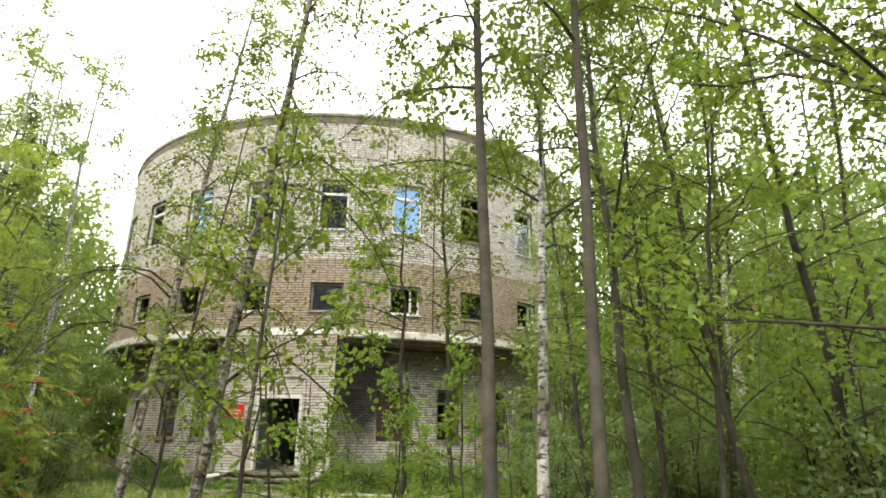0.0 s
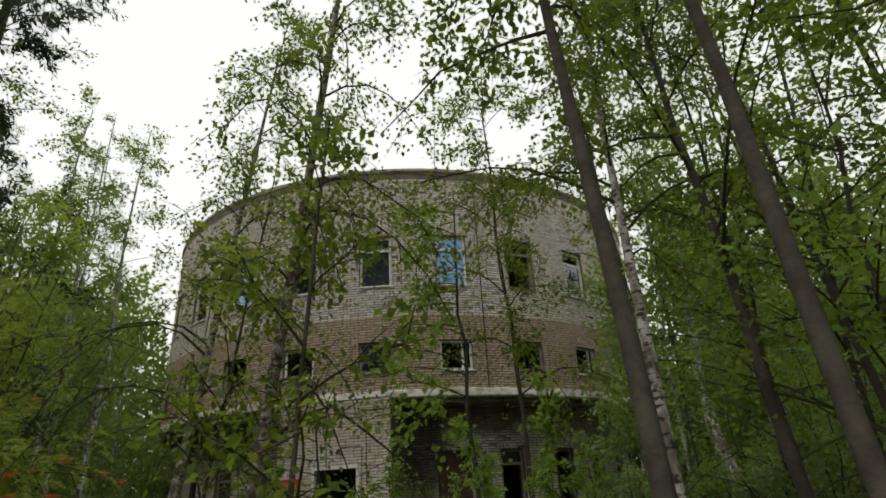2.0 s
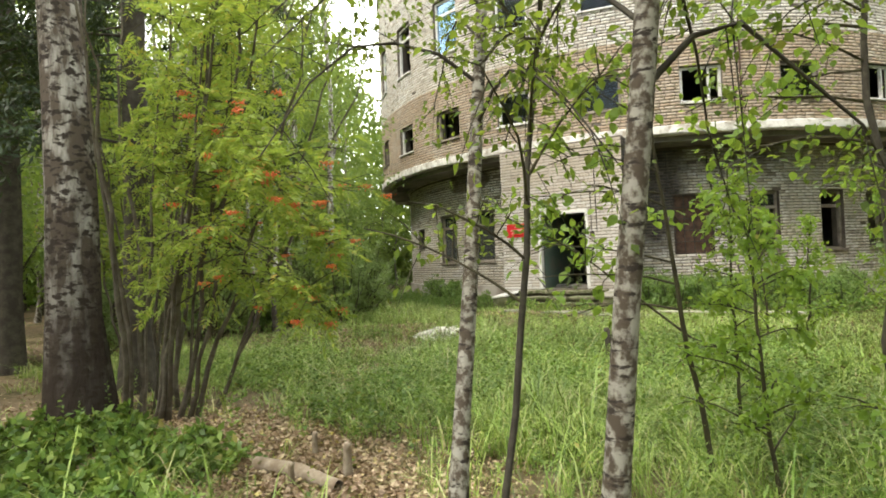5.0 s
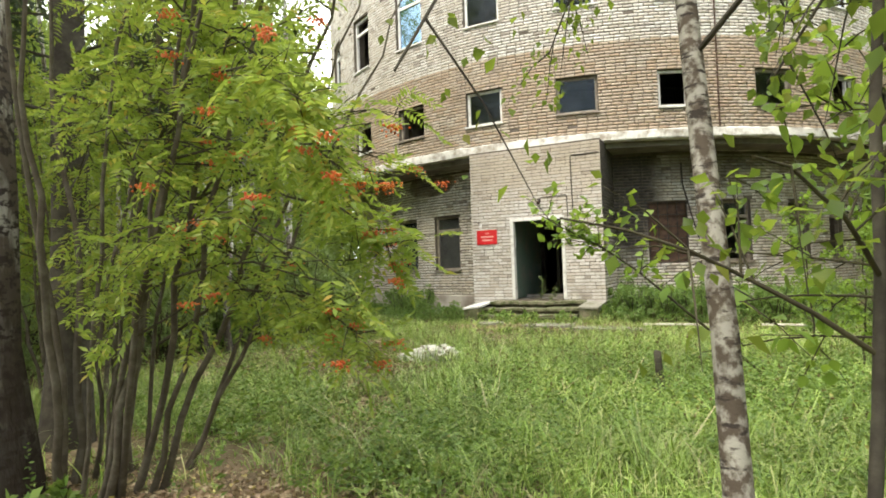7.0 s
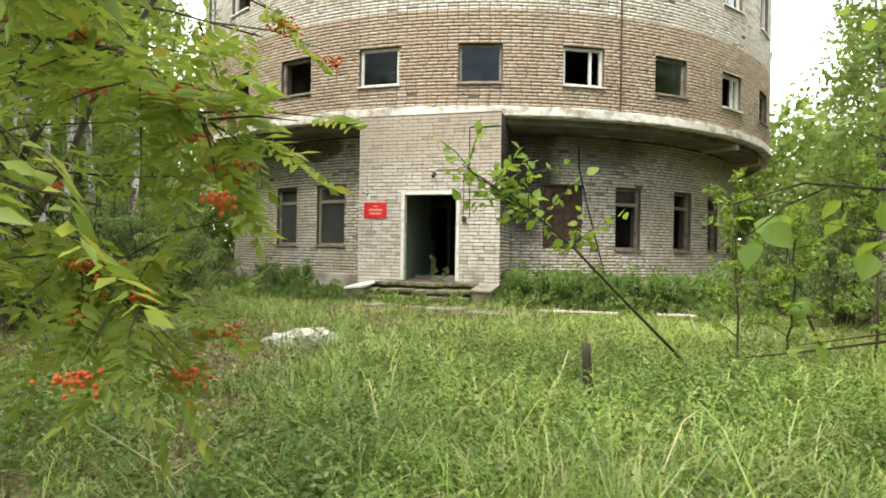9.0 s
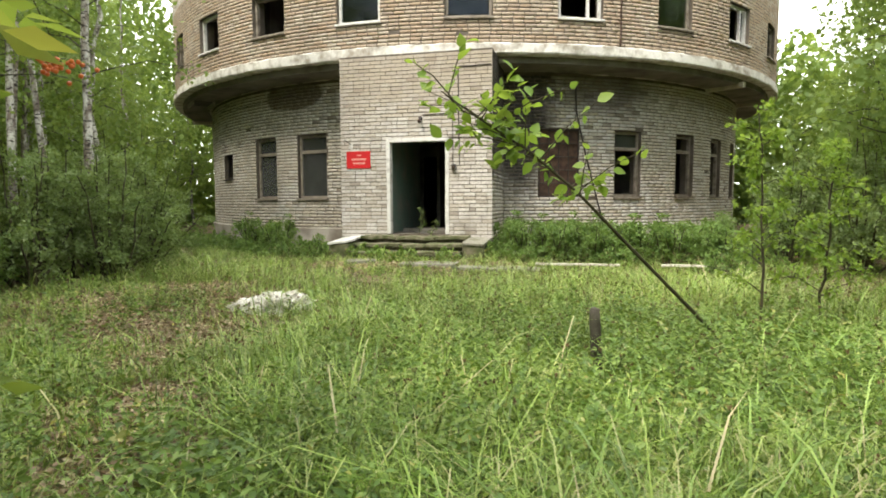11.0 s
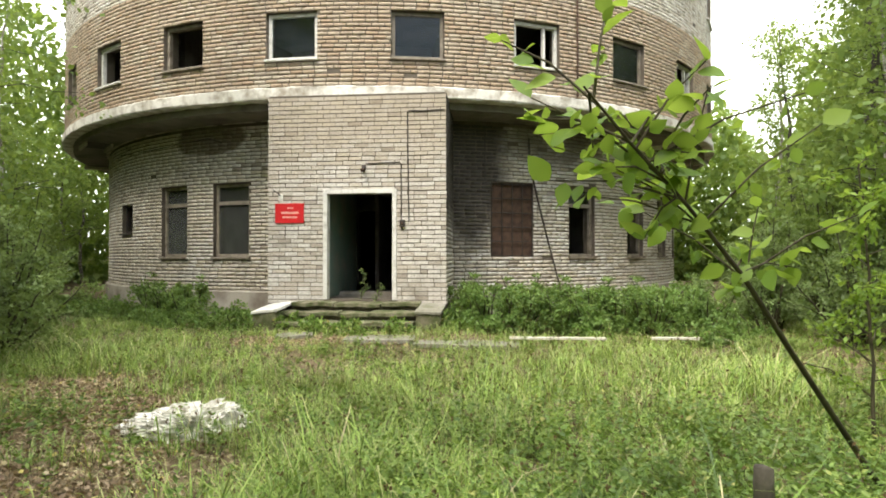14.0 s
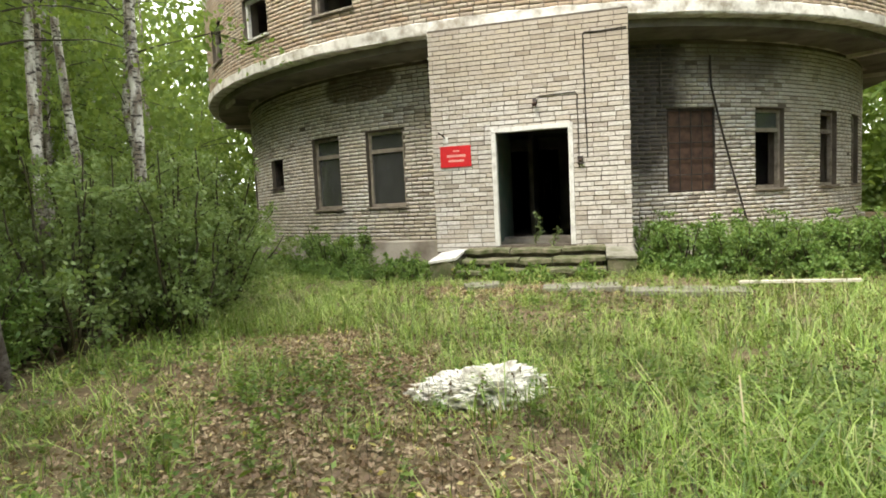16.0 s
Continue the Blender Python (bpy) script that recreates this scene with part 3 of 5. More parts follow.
# inner core walls and partitions, added to block light and darken the rooms
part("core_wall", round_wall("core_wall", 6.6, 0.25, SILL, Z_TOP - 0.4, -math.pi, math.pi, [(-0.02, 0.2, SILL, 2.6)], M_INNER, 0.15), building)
for i in range(13):
    a = FIRST + PITCH * (2 * i + 0.5)
    V, F = boxes([(-0.08, 0.05, SILL, 0.08, 4.2, 4.4), (-0.08, -0.7, 4.7, 0.08, 4.2, 7.4), (-0.08, -0.7, 7.6, 0.08, 4.2, 12.2)])
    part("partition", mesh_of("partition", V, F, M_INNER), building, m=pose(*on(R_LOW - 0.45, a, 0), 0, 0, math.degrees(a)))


def window(radius, a, z0, z1, half, style, mat, glass=(), name="window", depth=0.14, glaze=None):
    """A wooden window in the opening: a frame, bars, a sill, and panes in the given lights of its rows."""
    w, h = half * radius * 2 - 0.03, z1 - z0 - 0.03
    m = pose(*on(radius - depth, a, z0 + 0.015), 0, 0, math.degrees(a))
    top = part(name, box_mesh("frame", [(-w / 2, -0.04, 0, -w / 2 + 0.07, 0.05, h), (w / 2 - 0.07, -0.04, 0, w / 2, 0.05, h), (-w / 2 + 0.07, -0.04, h - 0.07, w / 2 - 0.07, 0.05, h), (-w / 2 + 0.07, -0.04, 0, w / 2 - 0.07, 0.05, 0.07)], mat, 0.004), building, m=m)
    x0, x1 = -w / 2 + 0.07, w / 2 - 0.07
    lights = []
    if style == "transom":
        zt = h * 0.74
        part("transom", box_mesh("transom", [(x0, -0.035, zt - 0.045, x1, 0.045, zt + 0.045)], mat, 0.004), top)
        lights = [(x0, 0.07, x1, zt - 0.045), (x0, zt + 0.045, x1, h - 0.07)]
    elif style == "casement":
        part("mullion", box_mesh("mullion", [(w * 0.2 - 0.03, -0.035, 0.07, w * 0.2 + 0.03, 0.045, h - 0.07)], mat, 0.004), top)
        lights = [(x0, 0.07, w * 0.2 - 0.03, h - 0.07), (w * 0.2 + 0.03, 0.07, x1, h - 0.07)]
    else:
        lights = [(x0, 0.07, x1, h - 0.07)]
    part("sill", box_mesh("sill", [(-w / 2 - 0.04, -depth - 0.06, -0.045, w / 2 + 0.04, -0.045, 0.0)], mat, 0.006), top, "weathered sill")
    for i in glass:
        a0, b0, a1, b1 = lights[i]
        pane = part("pane", mesh_of("pane", *boxes([(a0 - 0.005, 0.0, b0 - 0.005, a1 + 0.005, 0.006, b1 + 0.005)]), glaze or M_DULLGLASS), top, "dusty glass pane")
        pane.visible_shadow = False
    return top


GLASS_2 = {1: (0,), 2: (0,), 4: (0,), 6: (0,)}
GLASS_3 = {0: (0, 1), 1: (0, 1), 2: (0, 1), 3: (0, 1), 5: (0,), -2: (0, 1), 7: (0, 1)}
for k, a in UP_WINDOWS:
    if not -6 <= k <= 9:
        continue
    window(R_UP, a, 5.397, 6.412, HALF, "casement" if k in (3, 5) else "single", M_WHITEWOOD if k % 2 else M_GREYWOOD, GLASS_2.get(k, ()))
    window(R_UP, a, 8.311, 10.173, HALF, "transom", M_WHITEWOOD if k != 4 else M_GREYWOOD, GLASS_3.get(k, ()), glaze=M_SKYGLASS if k in (0, 3) else M_DULLGLASS if k in (1, 2, 4) else M_GLASS)
for key, glass in (("a", (1,)), ("b", ()), ("c", ()), ("l2", (0, 1)), ("l1", (0, 1))):
    a0, a1 = LOW[key]
    window(R_LOW, (a0 + a1) / 2, *LOW_Z, (a1 - a0) / 2, "transom", M_GREYWOOD, glass, glaze=M_DUSTGLASS)
for a0, a1, z0, z1 in low_open[7:]:
    window(R_LOW, (a0 + a1) / 2, z0, z1, (a1 - a0) / 2, "transom", M_GREYWOOD)
window(R_LOW, (VENT[0] + VENT[1]) / 2, VENT[2], VENT[3], (VENT[1] - VENT[0]) / 2, "single", M_DARKMETAL)

# the window closed by a rusty sheet behind an iron grating
a0, a1 = LOW["grated"]
wide, tall = (a1 - a0) * R_LOW, LOW_Z[1] - LOW_Z[0]
grating = part("grated_window", box_mesh("grated_window", [(-wide / 2, 0.09, 0, wide / 2, 0.12, tall)], M_RUST), building, "brown rusty sheet behind an iron grating", m=pose(*on(R_LOW, (a0 + a1) / 2, LOW_Z[0]), 0, 0, math.degrees((a0 + a1) / 2)))
for i in range(5):
    x = -wide / 2 + 0.03 + (wide - 0.06) * i / 4
    V, F = tube_arrays([(x, 0.02, 0), (x, 0.02, tall / 2), (x, 0.02, tall)], [0.012] * 3, 6)
    part("bar", mesh_of("bar", V, F, M_DARKMETAL, True), grating)
for i in range(6):
    z = 0.04 + (tall - 0.08) * i / 5
    V, F = tube_arrays([(-wide / 2, 0.035, z), (0, 0.035, z), (wide / 2, 0.035, z)], [0.012] * 3, 6)
    part("bar", mesh_of("bar", V, F, M_DARKMETAL, True), grating)

# ---- the entrance block ----
back = 1.7
entrance = part("entrance_front", box_mesh("entrance_front", [(BLOCK_L, 0, 0.0, DOOR[0], 0.38, 4.57)], M_MORTAR), building, "pale brick entrance front with an open doorway")
for name, box in (("front_wall", (DOOR[1], 0, 0.0, BLOCK_R, 0.38, 4.57)), ("lintel", (DOOR[0], 0, DOOR[3], DOOR[1], 0.38, 4.57)), ("threshold", (DOOR[0], 0, 0, DOOR[1], 0.38, SILL)),
                  ("side_wall", (BLOCK_L, 0.382, 0.0, BLOCK_L + 0.3, back, 4.57)), ("side_wall", (BLOCK_R - 0.3, 0.382, 0.0, BLOCK_R, back, 4.57))):
    part(name, box_mesh(name, [box], M_MORTAR), entrance)
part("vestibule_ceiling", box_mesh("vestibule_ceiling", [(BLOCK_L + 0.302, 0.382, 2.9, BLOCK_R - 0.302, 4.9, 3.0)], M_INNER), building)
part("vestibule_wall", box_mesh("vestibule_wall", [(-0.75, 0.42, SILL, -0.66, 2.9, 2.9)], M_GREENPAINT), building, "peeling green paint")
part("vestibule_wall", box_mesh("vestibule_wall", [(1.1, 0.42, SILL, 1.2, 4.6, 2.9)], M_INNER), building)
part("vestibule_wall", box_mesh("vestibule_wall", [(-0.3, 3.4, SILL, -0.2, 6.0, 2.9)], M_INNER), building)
for name, x, flip in (("bricks", BLOCK_L, -1), ("bricks", BLOCK_R, 1)):
    V, F = brick_course(lambda s, z, p: (x + flip * p, (s if flip > 0 else back - s), z), 0.0, back, 0.36, 4.54, [], 21 + flip)
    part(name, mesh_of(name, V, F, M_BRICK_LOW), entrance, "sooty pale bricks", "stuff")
# door frame and threshold
frame_door = part("door_frame", box_mesh("door_frame", [(DOOR[0] - 0.01, -0.03, SILL, DOOR[0] + 0.075, 0.16, DOOR[3]), (DOOR[1] - 0.075, -0.03, SILL, DOOR[1] + 0.01, 0.16, DOOR[3]), (DOOR[0] - 0.01, -0.032, DOOR[3] - 0.075, DOOR[1] + 0.01, 0.162, DOOR[3] + 0.01)], M_WHITEWOOD, 0.005, 0.006, 3), building, "chipped white door frame without a door")

# ---- things at the entrance ----
def sign():
    top = tagged(new("sign"), "small red enamel sign with faded lettering, screwed to the brick", "sign")
    top.matrix_basis = pose(-1.62, -0.02, 1.985)
    w, h = 0.60, 0.40
    part("board", box_mesh("board", [(0, -0.012, 0, w, 0.0, h)], M_RED, 0.004), top, "red enamel board")
    for x, z, l, t in ((0.13, 0.19, 0.36, 0.045), (0.16, 0.10, 0.30, 0.04), (0.26, 0.29, 0.10, 0.03)):
        specs, q, r = [], x, random.Random(int(x * 100))
        while q < x + l:
            d = r.uniform(0.018, 0.03)
            specs.append((q, -0.0145, z, q + d, -0.0125, z + t))
            q += d + 0.008
        part("lettering", box_mesh("lettering", specs, M_PALETEXT), top, "illegible pale lettering")
    for x in (0.03, w - 0.03):
        V, F = tube_arrays([(x, -0.012, h - 0.03), (x, -0.018, h - 0.03), (x, -0.02, h - 0.03)], [0.008, 0.008, 0.002], 8)
        part("screw", mesh_of("screw", V, F, M_DARKMETAL), top)


def wire(name, pts, r, label, mat):
    V, F = tube_arrays(pts, [r] * len(pts), 6)
    return tagged(new(name, mesh_of(name, V, F, mat, True)), label, "cable")


sign()
# cables on the front, the dead lamp over the door, the switch box beside it
wire("cable", [(1.83, -0.025, 4.22), (1.4, -0.025, 4.2), (1.12, -0.025, 4.21), (1.09, -0.025, 4.18), (1.10, -0.025, 3.3), (1.11, -0.025, 2.6), (1.12, -0.025, 2.02)], 0.011, "black cable clipped down the brick front", M_DARKMETAL)
wire("cable", [(0.25, -0.025, 3.17), (0.6, -0.025, 3.18), (0.93, -0.025, 3.19), (0.96, -0.025, 3.15), (0.965, -0.025, 2.7), (0.97, -0.025, 2.02)], 0.009, "thin black cable from the lamp over the door", M_DARKMETAL)


def wall_lamp():
    top = tagged(new("wall_lamp"), "small dead lamp socket on the brick above the doorway", "lamp")
    top.matrix_basis = pose(0.21, -0.015, 3.1)
    V, F = tube_arrays([(0, 0, 0), (0, -0.03, 0), (0, -0.05, -0.02), (0, -0.09, -0.06)], [0.045, 0.045, 0.03, 0.028], 12)
    part("socket", mesh_of("socket", V, F, M_DARKMETAL, True), top)
    V, F = tube_arrays([(0, -0.085, -0.055), (0, -0.10, -0.07), (0, -0.12, -0.095), (0, -0.125, -0.10)], [0.03, 0.05, 0.04, 0.005], 12)
    part("shade", mesh_of("shade", V, F, M_RUST, True), top, "rusty shade")


def switch_box():
    top = tagged(new("switch_box"), "dark metal switch box beside the doorway", "switch")
    top.matrix_basis = pose(0.94, -0.015, 1.9)
    part("box", box_mesh("box", [(0, -0.07, 0, 0.1, 0, 0.14)], M_DARKMETAL, 0.01), top)
    V, F = tube_arrays([(0.05, -0.07, 0.07), (0.05, -0.09, 0.07), (0.05, -0.10, 0.07)], [0.02, 0.02, 0.004], 8)
    part("knob", mesh_of("knob", V, F, M_RUST), top)


def bracket():
    top = tagged(new("wall_bracket"), "bent pale metal bracket above the red sign", "bracket")
    top.matrix_basis = pose(-1.55, -0.015, 2.44)
    part("plate", box_mesh("plate", [(0, -0.015, 0, 0.09, 0, 0.13)], M_WHITEWOOD, 0.004), top)
    V, F = tube_arrays([(0.04, -0.01, 0.1), (0.0, -0.06, 0.15), (-0.05, -0.1, 0.19), (-0.06, -0.12, 0.2)], [0.012] * 4, 6)
    part("arm", mesh_of("arm", V, F, M_DARKMETAL), top)


wall_lamp()
switch_box()
bracket()
# broken drain pipe and cable down the upper wall
p = [on(R_UP + 0.05, 0.52, z) for z in np.linspace(4.85, 12.6, 12)]
wire("downpipe", p, 0.022, "thin rusty pipe down the round wall", M_RUST)
# leaning rod and a wire in the recess beside the grated window
wire("leaning_rod", [on(R_LOW + 0.05, 0.468, 4.1), on(R_LOW + 0.05, 0.47, 3.5), on(R_LOW + 0.08, 0.488, 2.7), on(R_LOW + 0.12, 0.511, 1.8), on(R_LOW + 0.2, 0.533, 0.9), on(R_LOW + 0.3, 0.553, 0.0)], 0.022, "dark rod leaning against the ground floor wall", M_DARKMETAL)
wire("cable", [on(R_LOW + 0.03, 0.358, 4.3), on(R_LOW + 0.03, 0.358, 3.6), on(R_LOW + 0.03, 0.359, 3.06)], 0.01, "loose wire above the grated window", M_DARKMETAL)
wire("cable", [on(R_LOW + 0.05, -0.70, 4.1), on(R_LOW + 0.05, -0.5, 4.02), on(R_LOW + 0.05, -0.3, 4.12), on(R_LOW + 0.05, -0.26, 4.0)], 0.012, "sagging wire below the overhang", M_DARKMETAL)


def steps():
    top = tagged(new("entrance_steps"), "crumbling mossy concrete steps before the doorway", "steps")
    for i, (y0, y1, z) in enumerate(((-0.42, -0.005, 0.42), (-0.80, -0.40, 0.27), (-1.16, -0.78, 0.12))):
        part("riser", box_mesh("riser", [(-1.10, y0 + 0.07, -0.25, 1.34, y1 + 0.03, z - 0.07)], M_RISER, 0.01, 0.02, 4), top, "recessed riser, coloured dark for the shade of the gap")
        for x0, x1, dz in ((-1.13, -0.31 + 0.2 * i, 0.0), (-0.29 + 0.2 * i, 0.62 - 0.15 * i, -0.012), (0.64 - 0.15 * i, 1.38, 0.008)):
            part("tread", box_mesh("tread", [(x0, y0, z - 0.075 + dz, x1, y1 + 0.02, z + dz)], M_MOSS, 0.012, 0.03, 5), top)


def pedestal(x, w, slab, tilt, label):
    top = tagged(new("stair_pedestal"), label, "pedestal")
    part("base", box_mesh("base", [(x - w / 2, -1.05, -0.25, x + w / 2, -0.02, 0.28)], M_MOSS, 0.02, 0.03, 4), top)
    s = part("slab", box_mesh("slab", [(-w / 2 - 0.02, -0.52, 0, w / 2 + 0.02, 0.52, 0.05)], slab, 0.01, 0.012, 4), top, "loose capping slab")
    s.matrix_basis = pose(x, -0.56, 0.31, 4, tilt, 0)
    return top


steps()
pedestal(-1.42, 0.46, M_WHITEWOOD, -6, "low mossy pedestal beside the steps, tilted white slab on top")
pedestal(1.62, 0.44, M_SLAB, 2, "low mossy pedestal beside the steps, grey slab on top")


def slab_on_ground(x, y, w, d, turn, label):
    ob = new("paving_slab", box_mesh("paving_slab", [(-w / 2, -d / 2, 0, w / 2, d / 2, 0.07)], M_SLAB, 0.012, 0.02, 3))
    ob.matrix_basis = pose(x, y, float(height(x, y)) + 0.0, 0, 0, turn)
    tagged(ob, label, "slab", "broken paving")


slab_on_ground(1.0, -2.3, 1.1, 0.5, 5, "broken concrete slab lying in the grass before the steps")
slab_on_ground(2.4, -2.5, 1.6, 0.5, -4, "broken concrete slab lying in the grass before the steps")
slab_on_ground(-0.5, -2.0, 0.6, 0.4, 20, "broken concrete slab lying in the grass before the steps")


def plank(p0, p1, label):
    d = Vector(p1) - Vector(p0)
    ob = new("plank", box_mesh("plank", [(0, -0.045, 0, d.length, 0.045, 0.035)], M_PLANK, 0.004, 0.006, 4))
    ob.matrix_basis = pose(*p0, 0, 0, math.degrees(math.atan2(d.y, d.x)))
    tagged(ob, label, "plank")


plank((3.05, -2.45, 0.06), (4.5, -2.4, 0.06), "long pale weathered plank lying on low weeds")
plank((5.2, -2.3, 0.06), (5.95, -2.25, 0.06), "short pale weathered plank lying on low weeds")


def lump():
    """A heap of crumpled white plaster."""
    bm = bmesh.new()
    bmesh.ops.create_icosphere(bm, subdivisions=6, radius=1)
    for v in bm.verts:
        p = v.co.copy()
        f = 1 + 0.22 * noise.noise(p * 1.7) + 0.15 * noise.noise(p * 3.7)
        ridge = sum(abs(noise.noise(p * s + Vector((s, 0, 0)))) * a for s, a in ((3, 0.36), (7, 0.26), (15, 0.13), (31, 0.05)))
        f += 0.30 - 1.75 * ridge
        v.co = Vector((p.x * 0.42 * f, p.y * 0.25 * f, p.z * (0.15 + 0.03 * p.x) * f))
    me = bpy.data.meshes.new("plaster_lump")
    bm.to_mesh(me), bm.free()
    me.materials.append(M_LUMP)
    ob = new("plaster_lump", me)
    ob.matrix_basis = pose(0.40, -6.9, float(height(0.40, -6.9)) + 0.06, 0, 0, 14)
    tagged(ob, "heap of crumpled white plaster lying in the grass", "rubble")


lump()


def stake():
    pts = [(4.02, -8.75, -0.2), (4.01, -8.77, 0.1), (3.99, -8.79, 0.38), (3.99, -8.79, 0.455), (3.99, -8.79, 0.465)]
    V, F = tube_arrays(pts, [0.042, 0.042, 0.04, 0.037, 0.004], 9)
    V = V + rng.normal(size=V.shape) * 0.003
    tagged(new("stake", mesh_of("stake", V, F, M_DARKBARK)), "charred black wooden stake standing in the grass", "stake")


stake()


def dead_wood():
    for pts, r in (([(2.85, -13.0), (3.2, -12.95), (3.6, -13.0)], 0.05), ([(0.6, -13.4), (1.1, -13.35), (1.6, -13.2)], 0.025)):
        P = [(x, y, float(height(x, y)) + r * 0.8) for x, y in pts]
        V, F = tube_arrays(P, [r, r * 1.1, r * 0.8], 9)
        tagged(new("fallen_branch", mesh_of("fallen_branch", V, F, M_LOG, True)), "dead fallen branch lying on leaf litter", "branch")
    for x, y, h, r in ((3.46, -12.76, 0.14, 0.028), (3.0, -12.6, 0.11, 0.02), (3.3, -13.1, 0.09, 0.02)):
        V, F = tube_arrays([(x, y, -0.1), (x, y, h * 0.8), (x + 0.01, y, h), (x + 0.01, y, h + 0.005)], [r * 1.3, r, r, r * 0.1], 8)
        tagged(new("stump", mesh_of("stump", V, F, M_LOG)), "thin cut stump in the leaf litter", "stump", "cut stumps")


dead_wood()

# ---- trees, shrubs and grass ----
def curve(p0, p1, n, wob, r):
    t = np.linspace(0, 1, n)[:, None]
    P = np.array(p0) * (1 - t) + np.array(p1) * t
    k = np.cumsum(r.normal(size=(n, 3)) * wob, axis=0)
    k -= k[0] + (k[-1] - k[0]) * t
    k[:, 2] *= 0.3
    return P + k


def grow(base, top, r0, crown_from, limbs, reach, rise, twigs, r, wob=0.03, droop=0.25, side=None, n=14, fine=True):
    """Trunk, limbs and twigs of a tree; also the twigs' points and directions, on which leaves sit."""
    P = curve(base, top, n, wob, r)
    R = r0 * (1 - 0.9 * np.linspace(0, 1, n) ** 1.2) + 0.004
    R[0] *= 1.35
    trunk = tube_arrays(P, R, 10 if fine else 6)
    wood, tips, dirs = [], [], []
    H = np.linalg.norm(np.array(top) - np.array(base))
    for i in range(limbs):
        f = crown_from + (1 - crown_from) * (i + r.random()) / limbs
        k = min(int(f * (n - 1)), n - 2)
        w = f * (n - 1) - k
        p = P[k] * (1 - w) + P[k + 1] * w
        az = r.random() * 2 * np.pi if side is None else side + r.normal() * 0.8
        length = reach * (1.15 - 0.75 * f) * r.uniform(0.6, 1.2)
        d = np.array([np.cos(az), np.sin(az), rise * r.uniform(0.5, 1.4)])
        d /= np.linalg.norm(d)
        t = np.linspace(0, 1, 6)[:, None]
        L = p + d * length * t + np.array([0, 0, -1.0]) * droop * length * t ** 2 + np.cumsum(r.normal(size=(6, 3)) * 0.03 * length, 0) * t
        rr = min(R[k] * 0.42, 0.006 * length + 0.002)
        wood.append(tube_arrays(L, rr * (1 - 0.8 * t[:, 0]) + 0.0015, 5 if fine else 3))
        for j in range(twigs):
            q = r.uniform(0.25, 1.0)
            s = L[min(int(q * 5), 4)] + (L[min(int(q * 5) + 1, 5)] - L[min(int(q * 5), 4)]) * (q * 5 % 1)
            v = d * 0.6 + r.normal(size=3) * 0.7 + np.array([0, 0, -droop])
            v *= length * r.uniform(0.15, 0.4) / np.linalg.norm(v)
            T = np.stack([s, s + v * 0.5 + [0, 0, 0.02 * length], s + v])
            if fine:
                wood.append(tube_arrays(T, [0.004, 0.003, 0.001], 3))
            tips.append(T), dirs.append(v)
    return trunk, wood, np.array(tips), np.array(dirs)


def scatter(tips, dirs, per, spread, r):
    """Leaf places along the twigs, with directions."""
    n = len(tips) * per
    i = np.repeat(np.arange(len(tips)), per)
    q = r.random(n)[:, None]
    a = tips[i, 0] * (1 - q) + tips[i, 2] * q
    c = a + r.normal(size=(n, 3)) * spread
    d = dirs[i] / (np.linalg.norm(dirs[i], axis=1)[:, None] + 1e-9) + r.normal(size=(n, 3)) * 0.8 + np.array([0, 0, -0.35])
    return c, d


def pinnate(c, d, length, r, pairs=6):
    """Feathered leaves: leaflets in pairs along a stalk, and one at its end."""
    n = len(c)
    d = d / np.linalg.norm(d, axis=1)[:, None]
    s = np.cross(d, np.array([0, 0, 1.0]) + r.normal(size=(n, 3)) * 0.3)
    s /= np.linalg.norm(s, axis=1)[:, None] + 1e-9
    C, D, S = [], [], []
    for k in range(pairs):
        f = 0.2 + 0.75 * k / (pairs - 1)
        for g in (-1, 1):
            C.append(c + d * length * f + np.array([0, 0, -0.25]) * length * f * f)
            D.append(s * g + d * 0.45 + np.array([0, 0, -0.2]))
            S.append(np.full(n, length * 0.42) * r.uniform(0.8, 1.1, n))
    C.append(c + d * length + np.array([0, 0, -0.25]) * length), D.append(d), S.append(np.full(n, length * 0.4))
    return np.concatenate(C), np.concatenate(D), np.concatenate(S)


def tree(label, base, top, r0, crown_from, limbs, reach, seed, bark, leaf, per=14, size=0.05, twigs=7, rise=0.6, droop=0.25, spread=0.05, far=False, name="birch_tree", wob=0.03, group="", width=0.7, category="tree", side=None):
    r = np.random.default_rng(seed)
    trunk, wood, tips, dirs = grow(base, top, r0, crown_from, limbs, reach, rise, twigs, r, wob, droop, side, 14, not far)
    ob = tagged(new(name), label, category, group)
    ob.location = base
    off = np.array(base)
    part("trunk", mesh_of("trunk", trunk[0] - off, trunk[1], bark, True), ob)
    V, F = join(wood)
    part("branchwork", mesh_of("branchwork", V - off, F, bark if r0 > 0.1 else M_DARKBARK if r0 > 0.03 else M_TWIG, True), ob, kind="stuff")
    c, d = scatter(tips, dirs, per, spread, r)
    S = size * r.uniform(0.6, 1.25, len(c))
    V, F = (diamonds if far else round_leaves if size > 0.065 else leaves)(c, d, S, width, r=r)
    part("crown", mesh_of("crown", V - off, F, leaf), ob)
    return ob


def gz(x, y):
    return float(height(x, y)) - 0.03


def lean(x0, y0, x6, y6, h):
    """Foot and top of a trunk that passes the second place at six metres."""
    return (x0, y0, gz(x0, y0)), (x0 + (x6 - x0) * h / 6, y0 + (y6 - y0) * h / 6, h)


